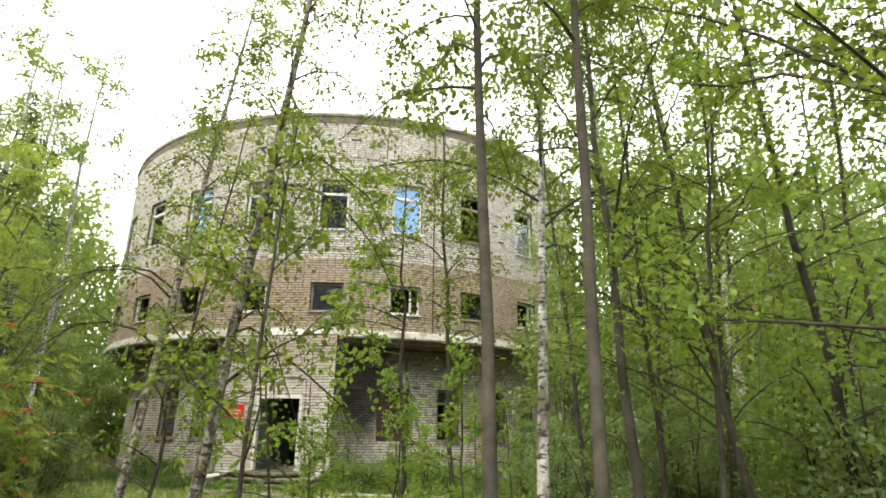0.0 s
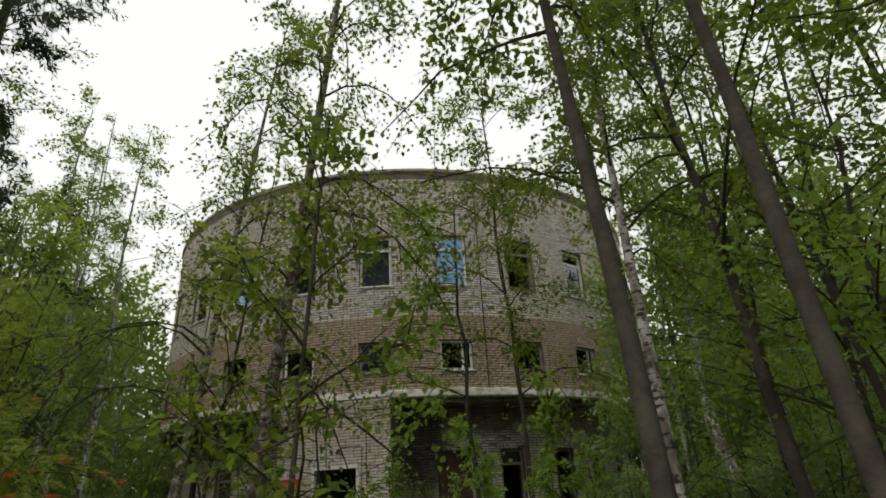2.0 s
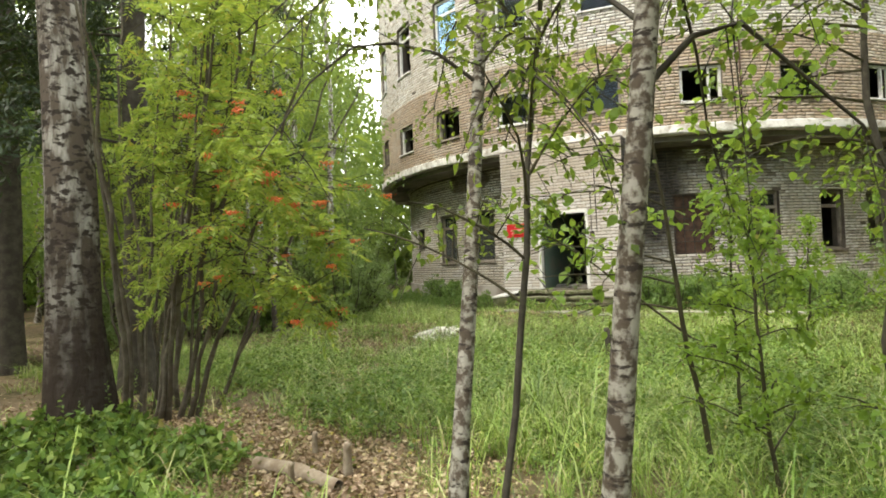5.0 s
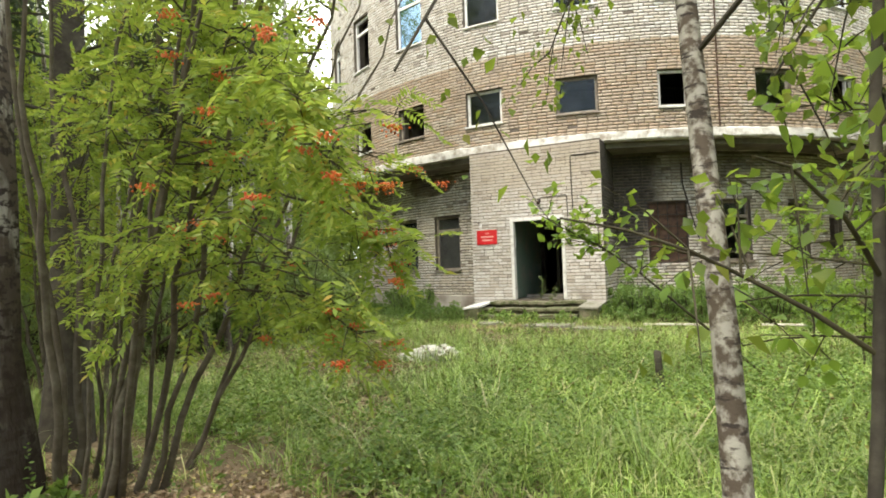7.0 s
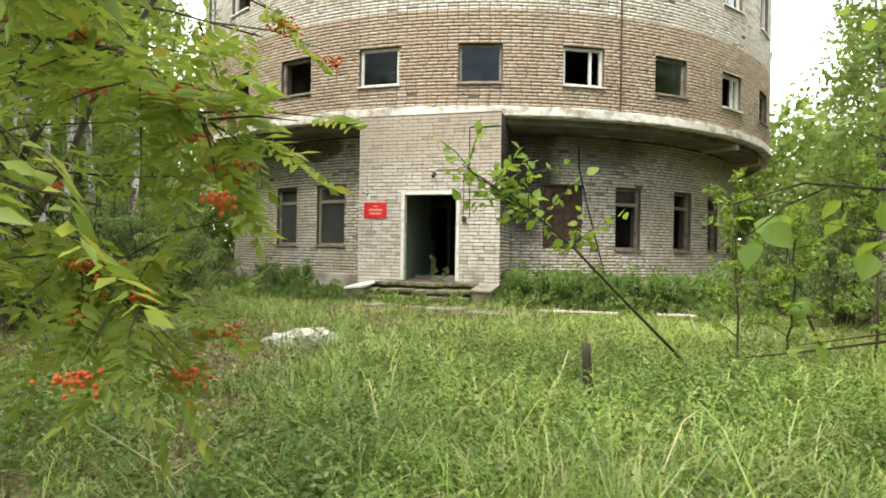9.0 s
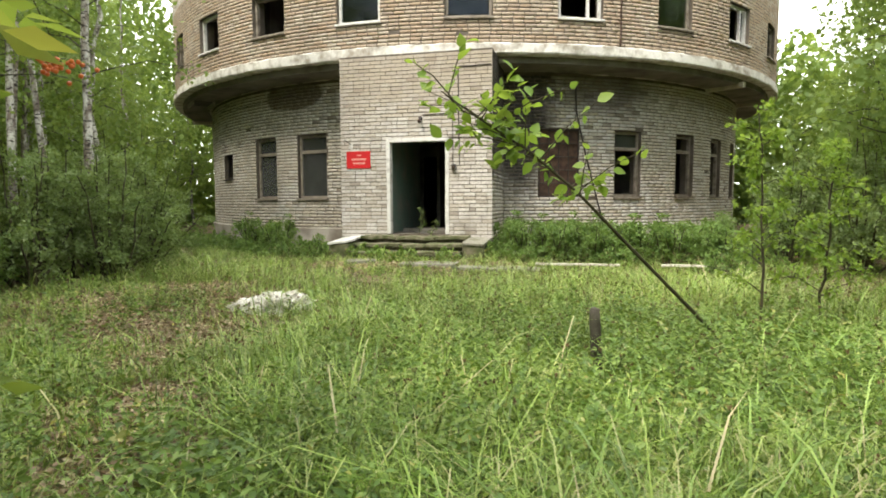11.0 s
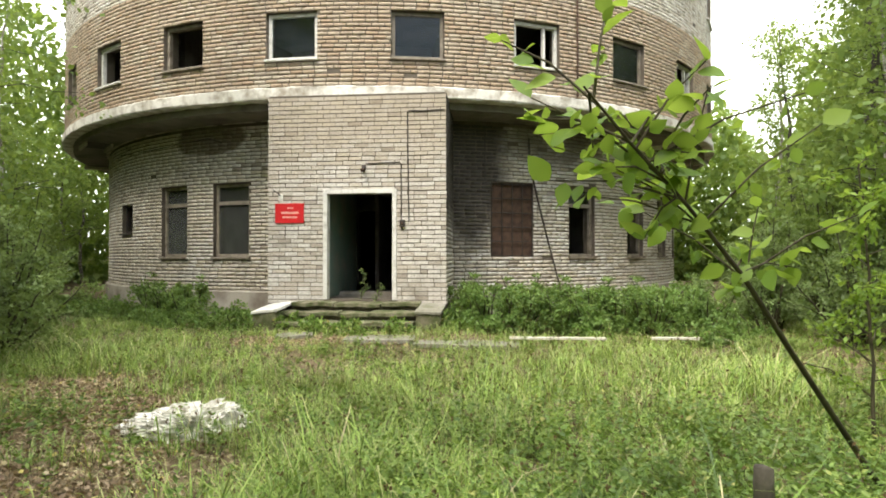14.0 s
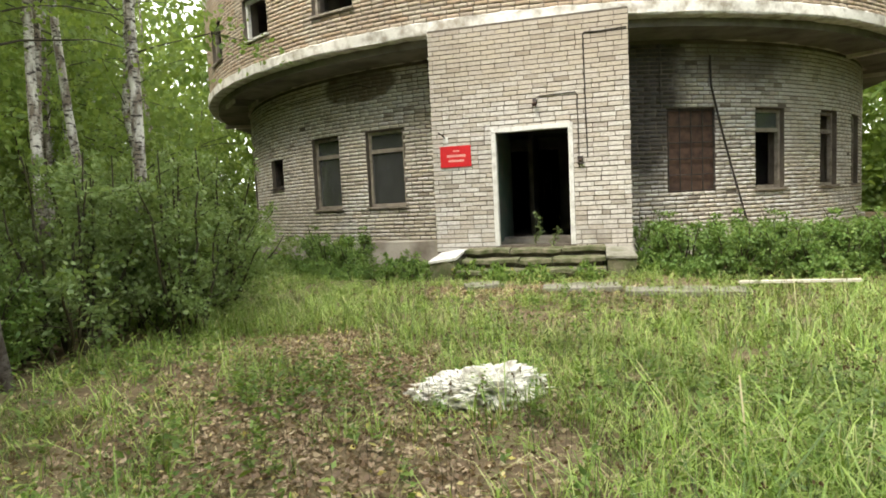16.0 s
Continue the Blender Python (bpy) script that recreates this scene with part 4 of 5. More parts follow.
# slender trees close to the path
tree("slender grey-barked tree with small green leaves", *lean(7.82, -15.77, 7.66, -14.35, 8.8), 0.028, 0.36, 34, 1.7, 101, M_DARKBARK, M_BIRCH_LEAF, 28, 0.047, 8, wob=0.006, name="young_tree", rise=0.9, droop=0.5)
tree("slender young birch with pale striped bark", *lean(7.97, -14.3, 8.18, -11.7, 9.8), 0.040, 0.32, 38, 1.9, 102, M_BIRCH, M_BIRCH_LEAF, 34, 0.048, 9, wob=0.006, rise=0.9, droop=0.6)
tree("leaning young birch with lichen-grey bark", *lean(5.41, -13.53, 6.07, -13.45, 8.2), 0.048, 0.24, 40, 1.75, 103, M_BARK, M_BIRCH_LEAF, 24, 0.043, 9, wob=0.008, droop=1.0, rise=1.3)
tree("thin leaning birch with lichen-grey bark", *lean(4.71, -13.45, 4.37, -11.83, 8.0), 0.040, 0.26, 36, 1.6, 104, M_BARK, M_BIRCH_LEAF, 24, 0.043, 8, wob=0.008, droop=1.0, rise=1.3)
tree("dark thin sapling with sparse leaves", *lean(6.52, -15.01, 6.58, -14.37, 3.4), 0.0125, 0.4, 12, 0.9, 105, M_DARKBARK, M_BIRCH_LEAF, 12, 0.05, wob=0.006, name="sapling", rise=1.2)
tree("thin dark sapling between two birches", *lean(4.9, -13.35, 5.3, -12.7, 4.6), 0.014, 0.22, 16, 1.0, 113, M_DARKBARK, M_BIRCH_LEAF, 12, 0.05, 5, wob=0.01, name="sapling", rise=1.1)
tree("straight slender tree with dark grey bark", *lean(8.12, -15.95, 8.36, -14.46, 9.0), 0.025, 0.4, 32, 1.6, 114, M_DARKBARK, M_BIRCH_LEAF, 32, 0.048, 9, wob=0.006, name="young_tree", rise=0.9, droop=0.4)
tree("dark slender tree with small green leaves", *lean(8.55, -14.1, 8.6, -12.4, 9.0), 0.034, 0.3, 34, 2.0, 106, M_DARKBARK, M_BIRCH_LEAF, 30, 0.05, 8, name="young_tree", rise=0.9, droop=0.4)
tree("dark slender tree with small green leaves", *lean(9.5, -13.2, 9.3, -12.1, 8.5), 0.028, 0.2, 30, 2.0, 107, M_DARKBARK, M_BIRCH_LEAF, 28, 0.05, 8, name="young_tree", rise=0.9)
tree("leaning dark tree with dense green leaves", *lean(11.0, -14.5, 9.7, -15.3, 8.5), 0.055, 0.2, 34, 2.4, 108, M_BARK, M_BIRCH_LEAF, 30, 0.052, 8, name="young_tree", rise=0.9)
tree("thin forked tree with dark bark", *lean(8.95, -14.0, 9.5, -13.2, 4.8), 0.018, 0.34, 18, 1.5, 109, M_DARKBARK, M_YOUNG_LEAF, 20, 0.055, 6, name="young_tree", rise=1.1)
tree("thin dark tree with hanging leaves", *lean(7.1, -11.2, 6.9, -10.5, 7.4), 0.026, 0.34, 28, 1.8, 110, M_DARKBARK, M_BIRCH_LEAF, 28, 0.05, 8, name="young_tree", droop=0.7, rise=1.0)
tree("young alder holding leafy branches over the grass", *lean(6.5, -11.0, 6.4, -10.8, 5.0), 0.028, 0.36, 18, 1.45, 112, M_DARKBARK, M_YOUNG_LEAF, 11, 0.075, 6, name="young_tree", droop=0.35, rise=0.35, side=3.3, spread=0.04, width=0.75)
tree("small alder holding bright leaves beside the path", (5.55, -11.9, gz(5.55, -11.9)), (5.3, -12.2, 2.6), 0.014, 0.4, 13, 1.35, 115, M_TWIG, M_YOUNG_LEAF, 6, 0.075, 4, name="sapling", droop=0.2, rise=0.3, side=3.3, spread=0.02, width=0.72, wob=0.01)
# thin dark-stemmed young trees, close together, beside the start of the path
for i, (x, y, h) in enumerate(((9.1, -11.9, 7.5), (9.9, -11.1, 8.5), (10.4, -12.6, 7.0), (11.2, -11.6, 8.0), (9.4, -9.9, 8.5), (10.6, -9.6, 9.0), (11.8, -10.0, 8.0), (10.1, -13.9, 6.5), (8.8, -8.4, 8.0), (10.2, -7.9, 9.0), (11.6, -8.1, 8.5), (12.4, -12.4, 8.5), (9.2, -6.5, 8.5), (12.9, -9.4, 9.0))):
    tree("thin dark-stemmed young tree in a leafy thicket", (x, y, gz(x, y)), (x + 0.7 * math.sin(i * 2.1), y + 0.5 * math.cos(i * 1.3), h), 0.026 + 0.006 * (i % 3), 0.16, 26, 1.7, 130 + i, M_DARKBARK, M_WOOD_LEAF if i % 3 == 0 else M_YOUNG_LEAF, 13, 0.06, 6, name="young_tree", group="young trees of the thicket", rise=0.8, droop=0.35, wob=0.02, spread=0.07, far=True)
# the old birch and the spruce beside it
tree("old thick birch with black furrowed foot", (0.34, -12.93, -0.1), (-0.2, -13.25, 13.0), 0.24, 0.3, 28, 3.0, 111, M_OLDBIRCH, M_BIRCH_LEAF, 28, 0.055, 9, wob=0.05)


def spruce(x, y, h, r0, seed):
    r = np.random.default_rng(seed)
    trunk, wood, tips, dirs = grow((x, y, -0.1), (x + 0.15, y, h), r0, 0.23, 60, 2.4, 0.05, 12, r, 0.02, 0.25)
    ob = tagged(new("spruce_tree"), "tall dark spruce with drooping needled boughs", "tree")
    part("trunk", mesh_of("trunk", *trunk, M_DARKBARK, True), ob)
    part("branchwork", mesh_of("branchwork", *join(wood), M_DARKBARK, True), ob, kind="stuff")
    c, d = scatter(tips, dirs, 52, 0.04, r)
    part("crown", mesh_of("crown", *diamonds(c, d, 0.115 * r.uniform(0.7, 1.2, len(c)), 0.24, r), M_NEEDLE), ob)


spruce(-0.4, -12.0, 12.0, 0.16, 120)
spruce(-2.6, -13.4, 13.0, 0.19, 121)
spruce(-4.0, -11.9, 13.5, 0.17, 124)


def rowan(x, y, height_, seed, stems, berries, label, lim=9, lean_to=(0.6, 0.1), reach=1.5, room=(9.0, 9.0), bough=False):
    r = np.random.default_rng(seed)
    ob = tagged(new("rowan_shrub"), label, "shrub")
    ob.location = (x, y, gz(x, y))
    trunks, wood, T, D = [], [], [], []
    for k in range(stems):
        az = r.random() * 6.28
        b = (0.28 * math.cos(az), 0.28 * math.sin(az), 0)
        e = (lean_to[0] + 0.9 * math.cos(az) * r.uniform(0.4, 1.3), lean_to[1] + 0.9 * math.sin(az) * r.uniform(0.4, 1.3), height_ * r.uniform(0.65, 1.05))
        t, w, tips, dirs = grow(b, e, r.uniform(0.010, 0.024), 0.28, lim, reach, 0.5, 5, r, 0.03, 0.35)
        trunks.append(t), wood.extend(w), T.append(tips), D.append(dirs)
    # boughs that would reach past the shrub's room were cut back
    rx, ry = room[0] - x, room[1] - y
    edge = lambda p: p[..., 1] + y + 0.4635 * (p[..., 0] + x - 0.34) > (-12.55 if y < -12 else -99)
    wood = [w for w in wood if w[0][:, 0].max() < rx and w[0][:, 1].max() < ry and edge(w[0]).all()]
    for t in trunks:
        part("stem", mesh_of("stem", *t, M_STEM, True), ob)
    T, D = np.concatenate(T), np.concatenate(D)
    ok = (T[:, :, 0].max(1) < rx) & (T[:, :, 1].max(1) < ry) & edge(T).all(1)
    T, D = T[ok], D[ok]
    if bough:
        # a long bough, weighed down by its berries, that reaches the path
        for path in (((0.2, 0.1, 1.7), (1.2, -0.3, 2.15), (1.9, -0.6, 2.1), (2.25, -0.75, 1.85)), ((0.3, 0.2, 1.5), (1.3, -0.1, 1.9), (1.9, -0.25, 1.75), (2.2, -0.3, 1.55)), ((0.3, -0.1, 1.0), (1.1, -0.2, 1.35), (1.6, -0.2, 1.3), (1.95, -0.2, 1.1)), ((0.2, -0.2, 2.0), (1.2, -0.6, 2.45), (1.8, -0.8, 2.35), (2.2, -0.9, 2.1))):
            q = np.array(path)
            q = np.stack([np.interp(np.linspace(0, 3, 10), np.arange(4), q[:, k]) for k in range(3)], 1)
            wood.append(tube_arrays(q, np.linspace(0.011, 0.003, 10), 5))
            for k in range(34):
                f = r.uniform(3.0, 9.0)
                a = q[min(int(f), 8)] + (q[min(int(f) + 1, 9)] - q[min(int(f), 8)]) * (f % 1)
                v = np.array([0.08, 0.0, -0.05]) + r.normal(size=3) * np.array([0.11, 0.12, 0.10])
                hang = np.stack([a, a + v * 0.5 + [0, 0, 0.01], a + v])
                wood.append(tube_arrays(hang, [0.003, 0.0025, 0.001], 4))
                T, D = np.concatenate([T, hang[None]]), np.concatenate([D, v[None]])
    part("branchwork", mesh_of("branchwork", *join(wood), M_TWIG, True), ob, kind="stuff")
    c, d = scatter(T, D, 3, 0.03, r)
    part("crown", mesh_of("crown", *leaves(*pinnate(c, d, 0.15, r), width=0.36, r=r), M_ROWAN_LEAF), ob)
    if berries:
        bm = bmesh.new()
        bmesh.ops.create_icosphere(bm, subdivisions=1, radius=0.0065)
        sv = np.array([v.co[:] for v in bm.verts])
        sf = np.array([[v.index for v in f.verts] for f in bm.faces])
        bm.free()
        pick = [i for i in np.argsort(-T[:, 2, 0] + 0.5 * r.random(len(T))) if 1.0 < T[i, 2, 2] < 2.7 and r.random() < 0.4][:berries]
        if bough:
            pick = pick[:6] + [len(T) - 1 - int(k * 5.2) for k in range(26)]
        cluster = join([(sv + np.array([r.normal() * 0.028, r.normal() * 0.028, -0.02 - abs(r.normal()) * 0.02]), sf) for _ in range(34)])
        me = mesh_of("berry_cluster", *cluster, M_BERRY, True)
        for i in pick:
            part("berry_cluster", me, ob, "hanging orange-red berries", "stuff", m=pose(*T[i, 2], 0, 0, r.random() * 360))
    return ob


rowan(0.85, -12.45, 5.2, 201, 12, 26, "many-stemmed rowan shrub with orange-red berry clusters", 11, (0.95, -0.05), 1.8, (3.35, -11.6))
rowan(1.0, -12.3, 5.0, 204, 7, 16, "rowan shrub with overhanging berry-laden branches", 10, (1.3, 0.0), 1.25, (3.35, -11.6), bough=True)
rowan(-1.9, -11.0, 4.8, 202, 9, 0, "dense many-stemmed rowan shrub", 11, (-0.2, 0.0), 0.9, (-0.6, -9.0))
rowan(-4.6, -9.4, 4.4, 203, 6, 0, "dense many-stemmed rowan shrub", 10, (0.0, 0.0), 1.1)


def leaning_sapling():
    """A bent young tree whose leafy end hangs over the grass."""
    r = np.random.default_rng(301)
    pts = np.array([(5.16, -7.72, -0.1), (4.66, -8.18, 0.42), (4.2, -8.6, 0.9), (3.86, -8.92, 1.26), (3.56, -9.2, 1.52), (3.28, -9.52, 1.7), (3.12, -9.7, 1.82)])
    ob = tagged(new("sapling"), "bent leafy sapling leaning out over the grass", "tree")
    part("trunk", mesh_of("trunk", *tube_arrays(pts, [0.017, 0.015, 0.013, 0.010, 0.007, 0.005, 0.003], 8), M_TWIG, True), ob)
    wood, C, D = [], [], []
    for k in range(56):
        f = r.uniform(2.9, 6.0)
        i = min(int(f), 5)
        p = pts[i] + (pts[i + 1] - pts[i]) * (f - i)
        v = np.array([-0.35, -0.15, 0.25]) * r.uniform(0.2, 1.0) + r.normal(size=3) * np.array([0.34, 0.2, 0.16])
        v *= min(1.0, 0.5 / np.linalg.norm(v))
        if (p + v)[1] < -9.55 or (p + v)[0] < 2.85:
            continue
        T = np.stack([p, p + v * 0.5 + [0, 0, 0.03], p + v])
        wood.append(tube_arrays(T, [0.005, 0.004, 0.002], 5))
        for q in np.linspace(0.2, 1, 8):
            C.append(p + v * q), D.append(v / np.linalg.norm(v) * 0.7 + r.normal(size=3) * 0.7 + [0, 0, -0.1])
    part("branchwork", mesh_of("branchwork", *join(wood), M_TWIG, True), ob, kind="stuff")
    part("crown", mesh_of("crown", *round_leaves(np.array(C), np.array(D), 0.09 * r.uniform(0.6, 1.25, len(C)), 0.7, r=r), M_YOUNG_LEAF), ob)


leaning_sapling()
for i, (x, y, h) in enumerate(((5.55, -6.95, 2.0), (6.9, -6.7, 2.3), (5.98, -7.05, 1.7), (7.6, -8.3, 2.2), (5.6, -11.0, 1.9), (6.6, -12.2, 2.1), (5.9, -12.0, 1.6), (7.4, -13.0, 2.2))):
    tree("small leafy sapling standing in tall grass", (x, y, gz(x, y)), (x + 0.1 * (i % 3 - 1), y, h), 0.010, 0.18, 20, 0.5, 310 + i, M_TWIG, M_YOUNG_LEAF, 11, 0.06, 5, name="sapling", group="saplings in the clearing", spread=0.03, width=0.5, wob=0.012)

tree("pale weed growing in the doorway", (0.12, 0.12, SILL - 0.03), (0.16, 0.1, SILL + 0.62), 0.004, 0.05, 26, 0.13, 330, M_TWIG, M_WILLOW_LEAF, 5, 0.03, 3, name="doorway_weed", category="weed", spread=0.01)
tree("pale weed growing in the doorway", (0.45, 0.05, SILL - 0.03), (0.5, 0.02, SILL + 0.3), 0.004, 0.05, 16, 0.12, 331, M_TWIG, M_WILLOW_LEAF, 5, 0.03, 3, name="doorway_weed", category="weed", spread=0.01)
# young birches and alders at the edge of the wood
for i, (x, y, h) in enumerate(((-4.7, -5.8, 12.5), (-5.15, -5.55, 11.5), (-5.9, -7.4, 11.5), (8.6, -2.6, 8.5), (9.5, -4.2, 9.5), (9.3, -1.4, 8.0), (-7.4, -3.4, 9.0), (-3.9, -7.5, 6.4), (-4.5, -8.6, 7.2), (-5.5, -9.3, 8.4), (-5.0, -4.9, 12.0), (-3.5, -7.3, 6.5))):
    tree("slim white birch at the edge of the wood", (x, y, gz(x, y)), (x + 0.5 * math.sin(i * 2.3), y + 0.3 * math.cos(i), h), 0.055, 0.3, 20, 1.7, 340 + i, M_BIRCH, M_WOOD_LEAF, 17, 0.06, 7, name="birch_tree", far=True, group="birches at the edge", wob=0.04)
for i, (x, y, h) in enumerate(((-4.2, -4.9, 12.5), (-5.0, -6.6, 12.0), (-8.6, -1.6, 12.0), (-10.4, -0.2, 13.0), (-9.4, -3.8, 12.0), (-11.8, 2.0, 13.5), (-6.8, -4.9, 11.0), (10.9, 0.6, 11.5), (12.6, 3.0, 13.0), (10.6, -2.2, 12.0), (-7.4, -7.2, 12.0), (-13.2, 4.4, 13.0))):
    tree("tall full-crowned birch at the edge of the wood", (x, y, gz(x, y)), (x + 0.5 * math.sin(i * 1.7), y + 0.3 * math.cos(i), h), 0.075, 0.25, 26, 2.0, 360 + i, M_BIRCH, M_WOOD_LEAF, 22, 0.095, 7, name="birch_tree", far=True, group="birches at the edge", wob=0.04, spread=0.12)


def shrub(label, seed, h, w, stems, per, size, leaf, name="shrub"):
    """A leafy shrub at the origin, for copying."""
    r = np.random.default_rng(seed)
    ob = tagged(new(name), label, "shrub", "undergrowth")
    wood, T, D = [], [], []
    for k in range(stems):
        az, q = r.random() * 6.28, r.uniform(0.2, 1.0)
        e = (w * q * math.cos(az), w * q * math.sin(az), h * r.uniform(0.55, 1.05) * (1.1 - 0.4 * q))
        t, wd, tips, dirs = grow((0.15 * math.cos(az), 0.15 * math.sin(az), -0.05), e, 0.004 + 0.006 * h, 0.2, 7, 0.5 * w, 0.5, 4, r, 0.03, 0.2, None, 7, False)
        wood.append(t), wood.extend(wd), T.append(tips), D.append(dirs)
    part("stemwork", mesh_of("stemwork", *join(wood), M_TWIG, True), ob, kind="stuff")
    c, d = scatter(np.concatenate(T), np.concatenate(D), per, 0.05 * w, r)
    part("foliage", mesh_of("foliage", *diamonds(c, d, size * r.uniform(0.6, 1.3, len(c)), 0.55, r), leaf), ob)
    return ob


def spread_out(proto, places, r):
    first = True
    for x, y in places:
        m = pose(x, y, gz(x, y), 0, 0, r.uniform(0, 360))
        if first:
            proto.matrix_basis = m
            first = False
        else:
            copy_thing(proto, m)


rr = random.Random(5)
GROUND_HERB = shrub("low broad-leaved herb beside the leaf litter", 405, 0.3, 0.3, 9, 5, 0.075, M_HERB, "herb_clump")
spread_out(GROUND_HERB, [(2.2, -13.55), (1.75, -13.3), (2.6, -13.95), (1.3, -13.15), (3.0, -14.0), (1.5, -13.8), (2.1, -14.1), (3.5, -14.2), (0.9, -13.6), (2.45, -13.2), (-0.95, -0.9), (-1.0, -0.5), (0.2, -1.35), (1.15, -0.35), (1.05, -1.2), (-0.4, -1.35), (1.95, -0.6)], rr)
LOW_BUSH = shrub("low dense weedy bush along the wall", 401, 1.35, 0.65, 17, 11, 0.055, M_WEED)
spread_out(LOW_BUSH, [(2.7, -0.5), (3.3, -0.9), (4.0, -0.7), (4.6, -0.6), (5.2, -0.3), (3.4, 0.1), (5.8, 0.2), (6.5, 0.8), (4.4, 0.2), (2.4, 0.2), (-3.8, 0.6), (-4.6, 0.9), (5.6, -0.9), (6.6, -0.4), (-4.0, -7.1), (-4.4, -6.6)], rr)
WEEDS = shrub("low dark green nettles along the wall", 402, 0.5, 0.5, 12, 8, 0.06, M_WEED, "weed_clump")
spread_out(WEEDS, [(-2.3, -0.1), (-2.9, -0.3), (-3.6, -0.2), (-4.3, 0.1), (-5.0, 0.5), (-5.7, 0.7), (-1.9, -0.7), (2.2, -0.7), (2.9, -1.0), (6.0, -0.2), (6.9, 0.2), (7.6, 0.8), (5.3, -0.6), (4.4, -0.9), (-6.2, 1.0), (7.0, -1.2), (6.2, -1.9), (8.2, 1.8), (8.8, 2.4), (9.4, 3.2), (9.2, 1.6), (10.0, 4.0), (-6.9, 1.4), (-7.6, 2.0), (-8.3, 2.6), (-9.0, 3.2), (-7.4, 0.8), (-8.6, 1.6)], rr)
MID_BUSH = shrub("dark green bush of the undergrowth", 403, 2.1, 1.1, 17, 20, 0.058, M_WILLOW_LEAF)
spread_out(MID_BUSH, [(-4.3, -5.2), (-3.2, -5.5), (-3.5, -4.7), (-3.9, -6.3), (-3.9, -4.2), (-5.0, -4.0), (-5.6, -2.8), (-6.2, -1.6), (-5.5, -6.4), (-4.6, -7.6), (-7.0, -0.4), (-3.9, -8.6), (7.7, -0.6), (8.4, -1.9), (8.9, -3.6), (8.4, -5.4), (9.2, -6.9), (9.6, -8.8), (8.2, 1.0), (9.6, -10.6), (10.6, -12.6), (11.6, -15.4), (10.4, -17.6), (-1.6, -14.8), (1.4, -17.0), (-0.4, -16.0), (-4.2, -10.6), (10.4, 4.6), (9.8, 3.0), (11.4, 5.4), (-9.4, 2.2), (-10.2, 3.8), (-8.4, 0.8), (11.6, 2.2), (12.8, 4.4), (14.0, 5.8), (-11.4, 3.0), (-13.0, 5.0)], rr)
TALL_BUSH = shrub("tall leafy thicket at the edge of the wood", 404, 3.6, 1.7, 15, 17, 0.095, M_WOOD_LEAF, "thicket")
spread_out(TALL_BUSH, [(-7.2, -6.0), (-8.0, -2.8), (-6.6, -8.4), (-8.6, 0.6), (-9.6, -5.0), (10.2, -0.2), (10.8, -3.2), (11.0, -6.4), (11.4, -9.6), (12.6, -12.6), (10.2, 2.4), (12.6, 1.2), (13.0, -15.6), (3.6, -19.6), (8.4, -20.8), (-2.6, -17.4), (-5.0, -12.4), (12.5, -5.0), (-10.5, 2.5), (9.8, 1.2), (11.2, 3.4), (12.2, 5.6), (-9.6, -1.2), (-11.6, 4.6), (-12.6, 1.6), (13.6, 3.0), (13.4, 7.4), (15.2, 5.0), (15.6, 1.4), (14.0, 9.2), (15.6, 11.2), (17.2, 8.6), (14.2, 12.2), (16.4, 14.2), (18.8, 12.0), (19.6, 8.0), (-14.4, 8.6), (-16.0, 10.4), (-15.2, 6.8), (-17.4, 8.6), (-13.8, 6.4), (-14.8, 3.0), (12.8, 9.0)], rr)


def wood_tree(label, seed, h, bark, per, size, reach):
    ob = tree(label, (0, 0, -0.1), (0.4, 0.2, h), 0.014 * h ** 0.9, 0.22, 28, reach, seed, bark, M_WOOD_LEAF, per, size, 8, far=True, name="forest_tree", group="trees of the wood", wob=0.08, spread=0.16)
    return ob


def clear_of(x, y):
    if math.hypot(x - CX, y - CY) < R_UP + 3.2:
        return False
    if -6.2 < x < 8.8 and -13 < y < 4 and not (x < -4.4 and y < -8.5):
        return False
    if 8.0 < x < 13.5 and -15.5 < y < -6.0:
        return False
    if 0.5 < x < 9.6 and -19.0 < y < -12 or -2.4 < x < 2 and y > -15 and y < -8:
        return False
    return True


rr = random.Random(23)
places = []
for ring_ in range(4200):
    x, y = rr.uniform(-30, 32), rr.uniform(-34, 34)
    gap = 1.9 if (x < 0 and -12 < y < 14) or (x > 8 and -16 < y < 16) else 3.4
    if clear_of(x, y) and all((x - a) ** 2 + (y - b) ** 2 > gap * gap for a, b in places):
        if math.hypot(x - 1, y + 6) < 25 and not (y > 14 and abs(x) < 9):
            places.append((x, y))
# room is kept round the start of the path
places = [(x, y) if math.hypot(x - 8.0, y + 17.2) > 3.6 else (x + 6.0, y - 4.0) for x, y in places[:130]]
# closer ranks of trees on both flanks of the building
flank = []
for ring_ in range(900):
    x, y = (rr.uniform(-23, -8.5), rr.uniform(-7, 15)) if ring_ % 5 < 3 else (rr.uniform(11.5, 23), rr.uniform(-3, 14))
    if len(flank) < 75 and clear_of(x, y) and all((x - a) ** 2 + (y - b) ** 2 > 1.9 for a, b in flank):
        flank.append((x, y))
places += flank
kinds = [wood_tree("slender broadleaf tree of the wood", 501, 8.5, M_BIRCH, 15, 0.13, 2.0), wood_tree("tall leafy tree of the wood", 502, 10.0, M_DARKBARK, 15, 0.14, 2.5),
         wood_tree("slim pale birch of the wood", 503, 11.0, M_BIRCH, 13, 0.13, 2.2), wood_tree("low spreading tree of the wood", 504, 6.5, M_BARK, 16, 0.13, 2.2)]
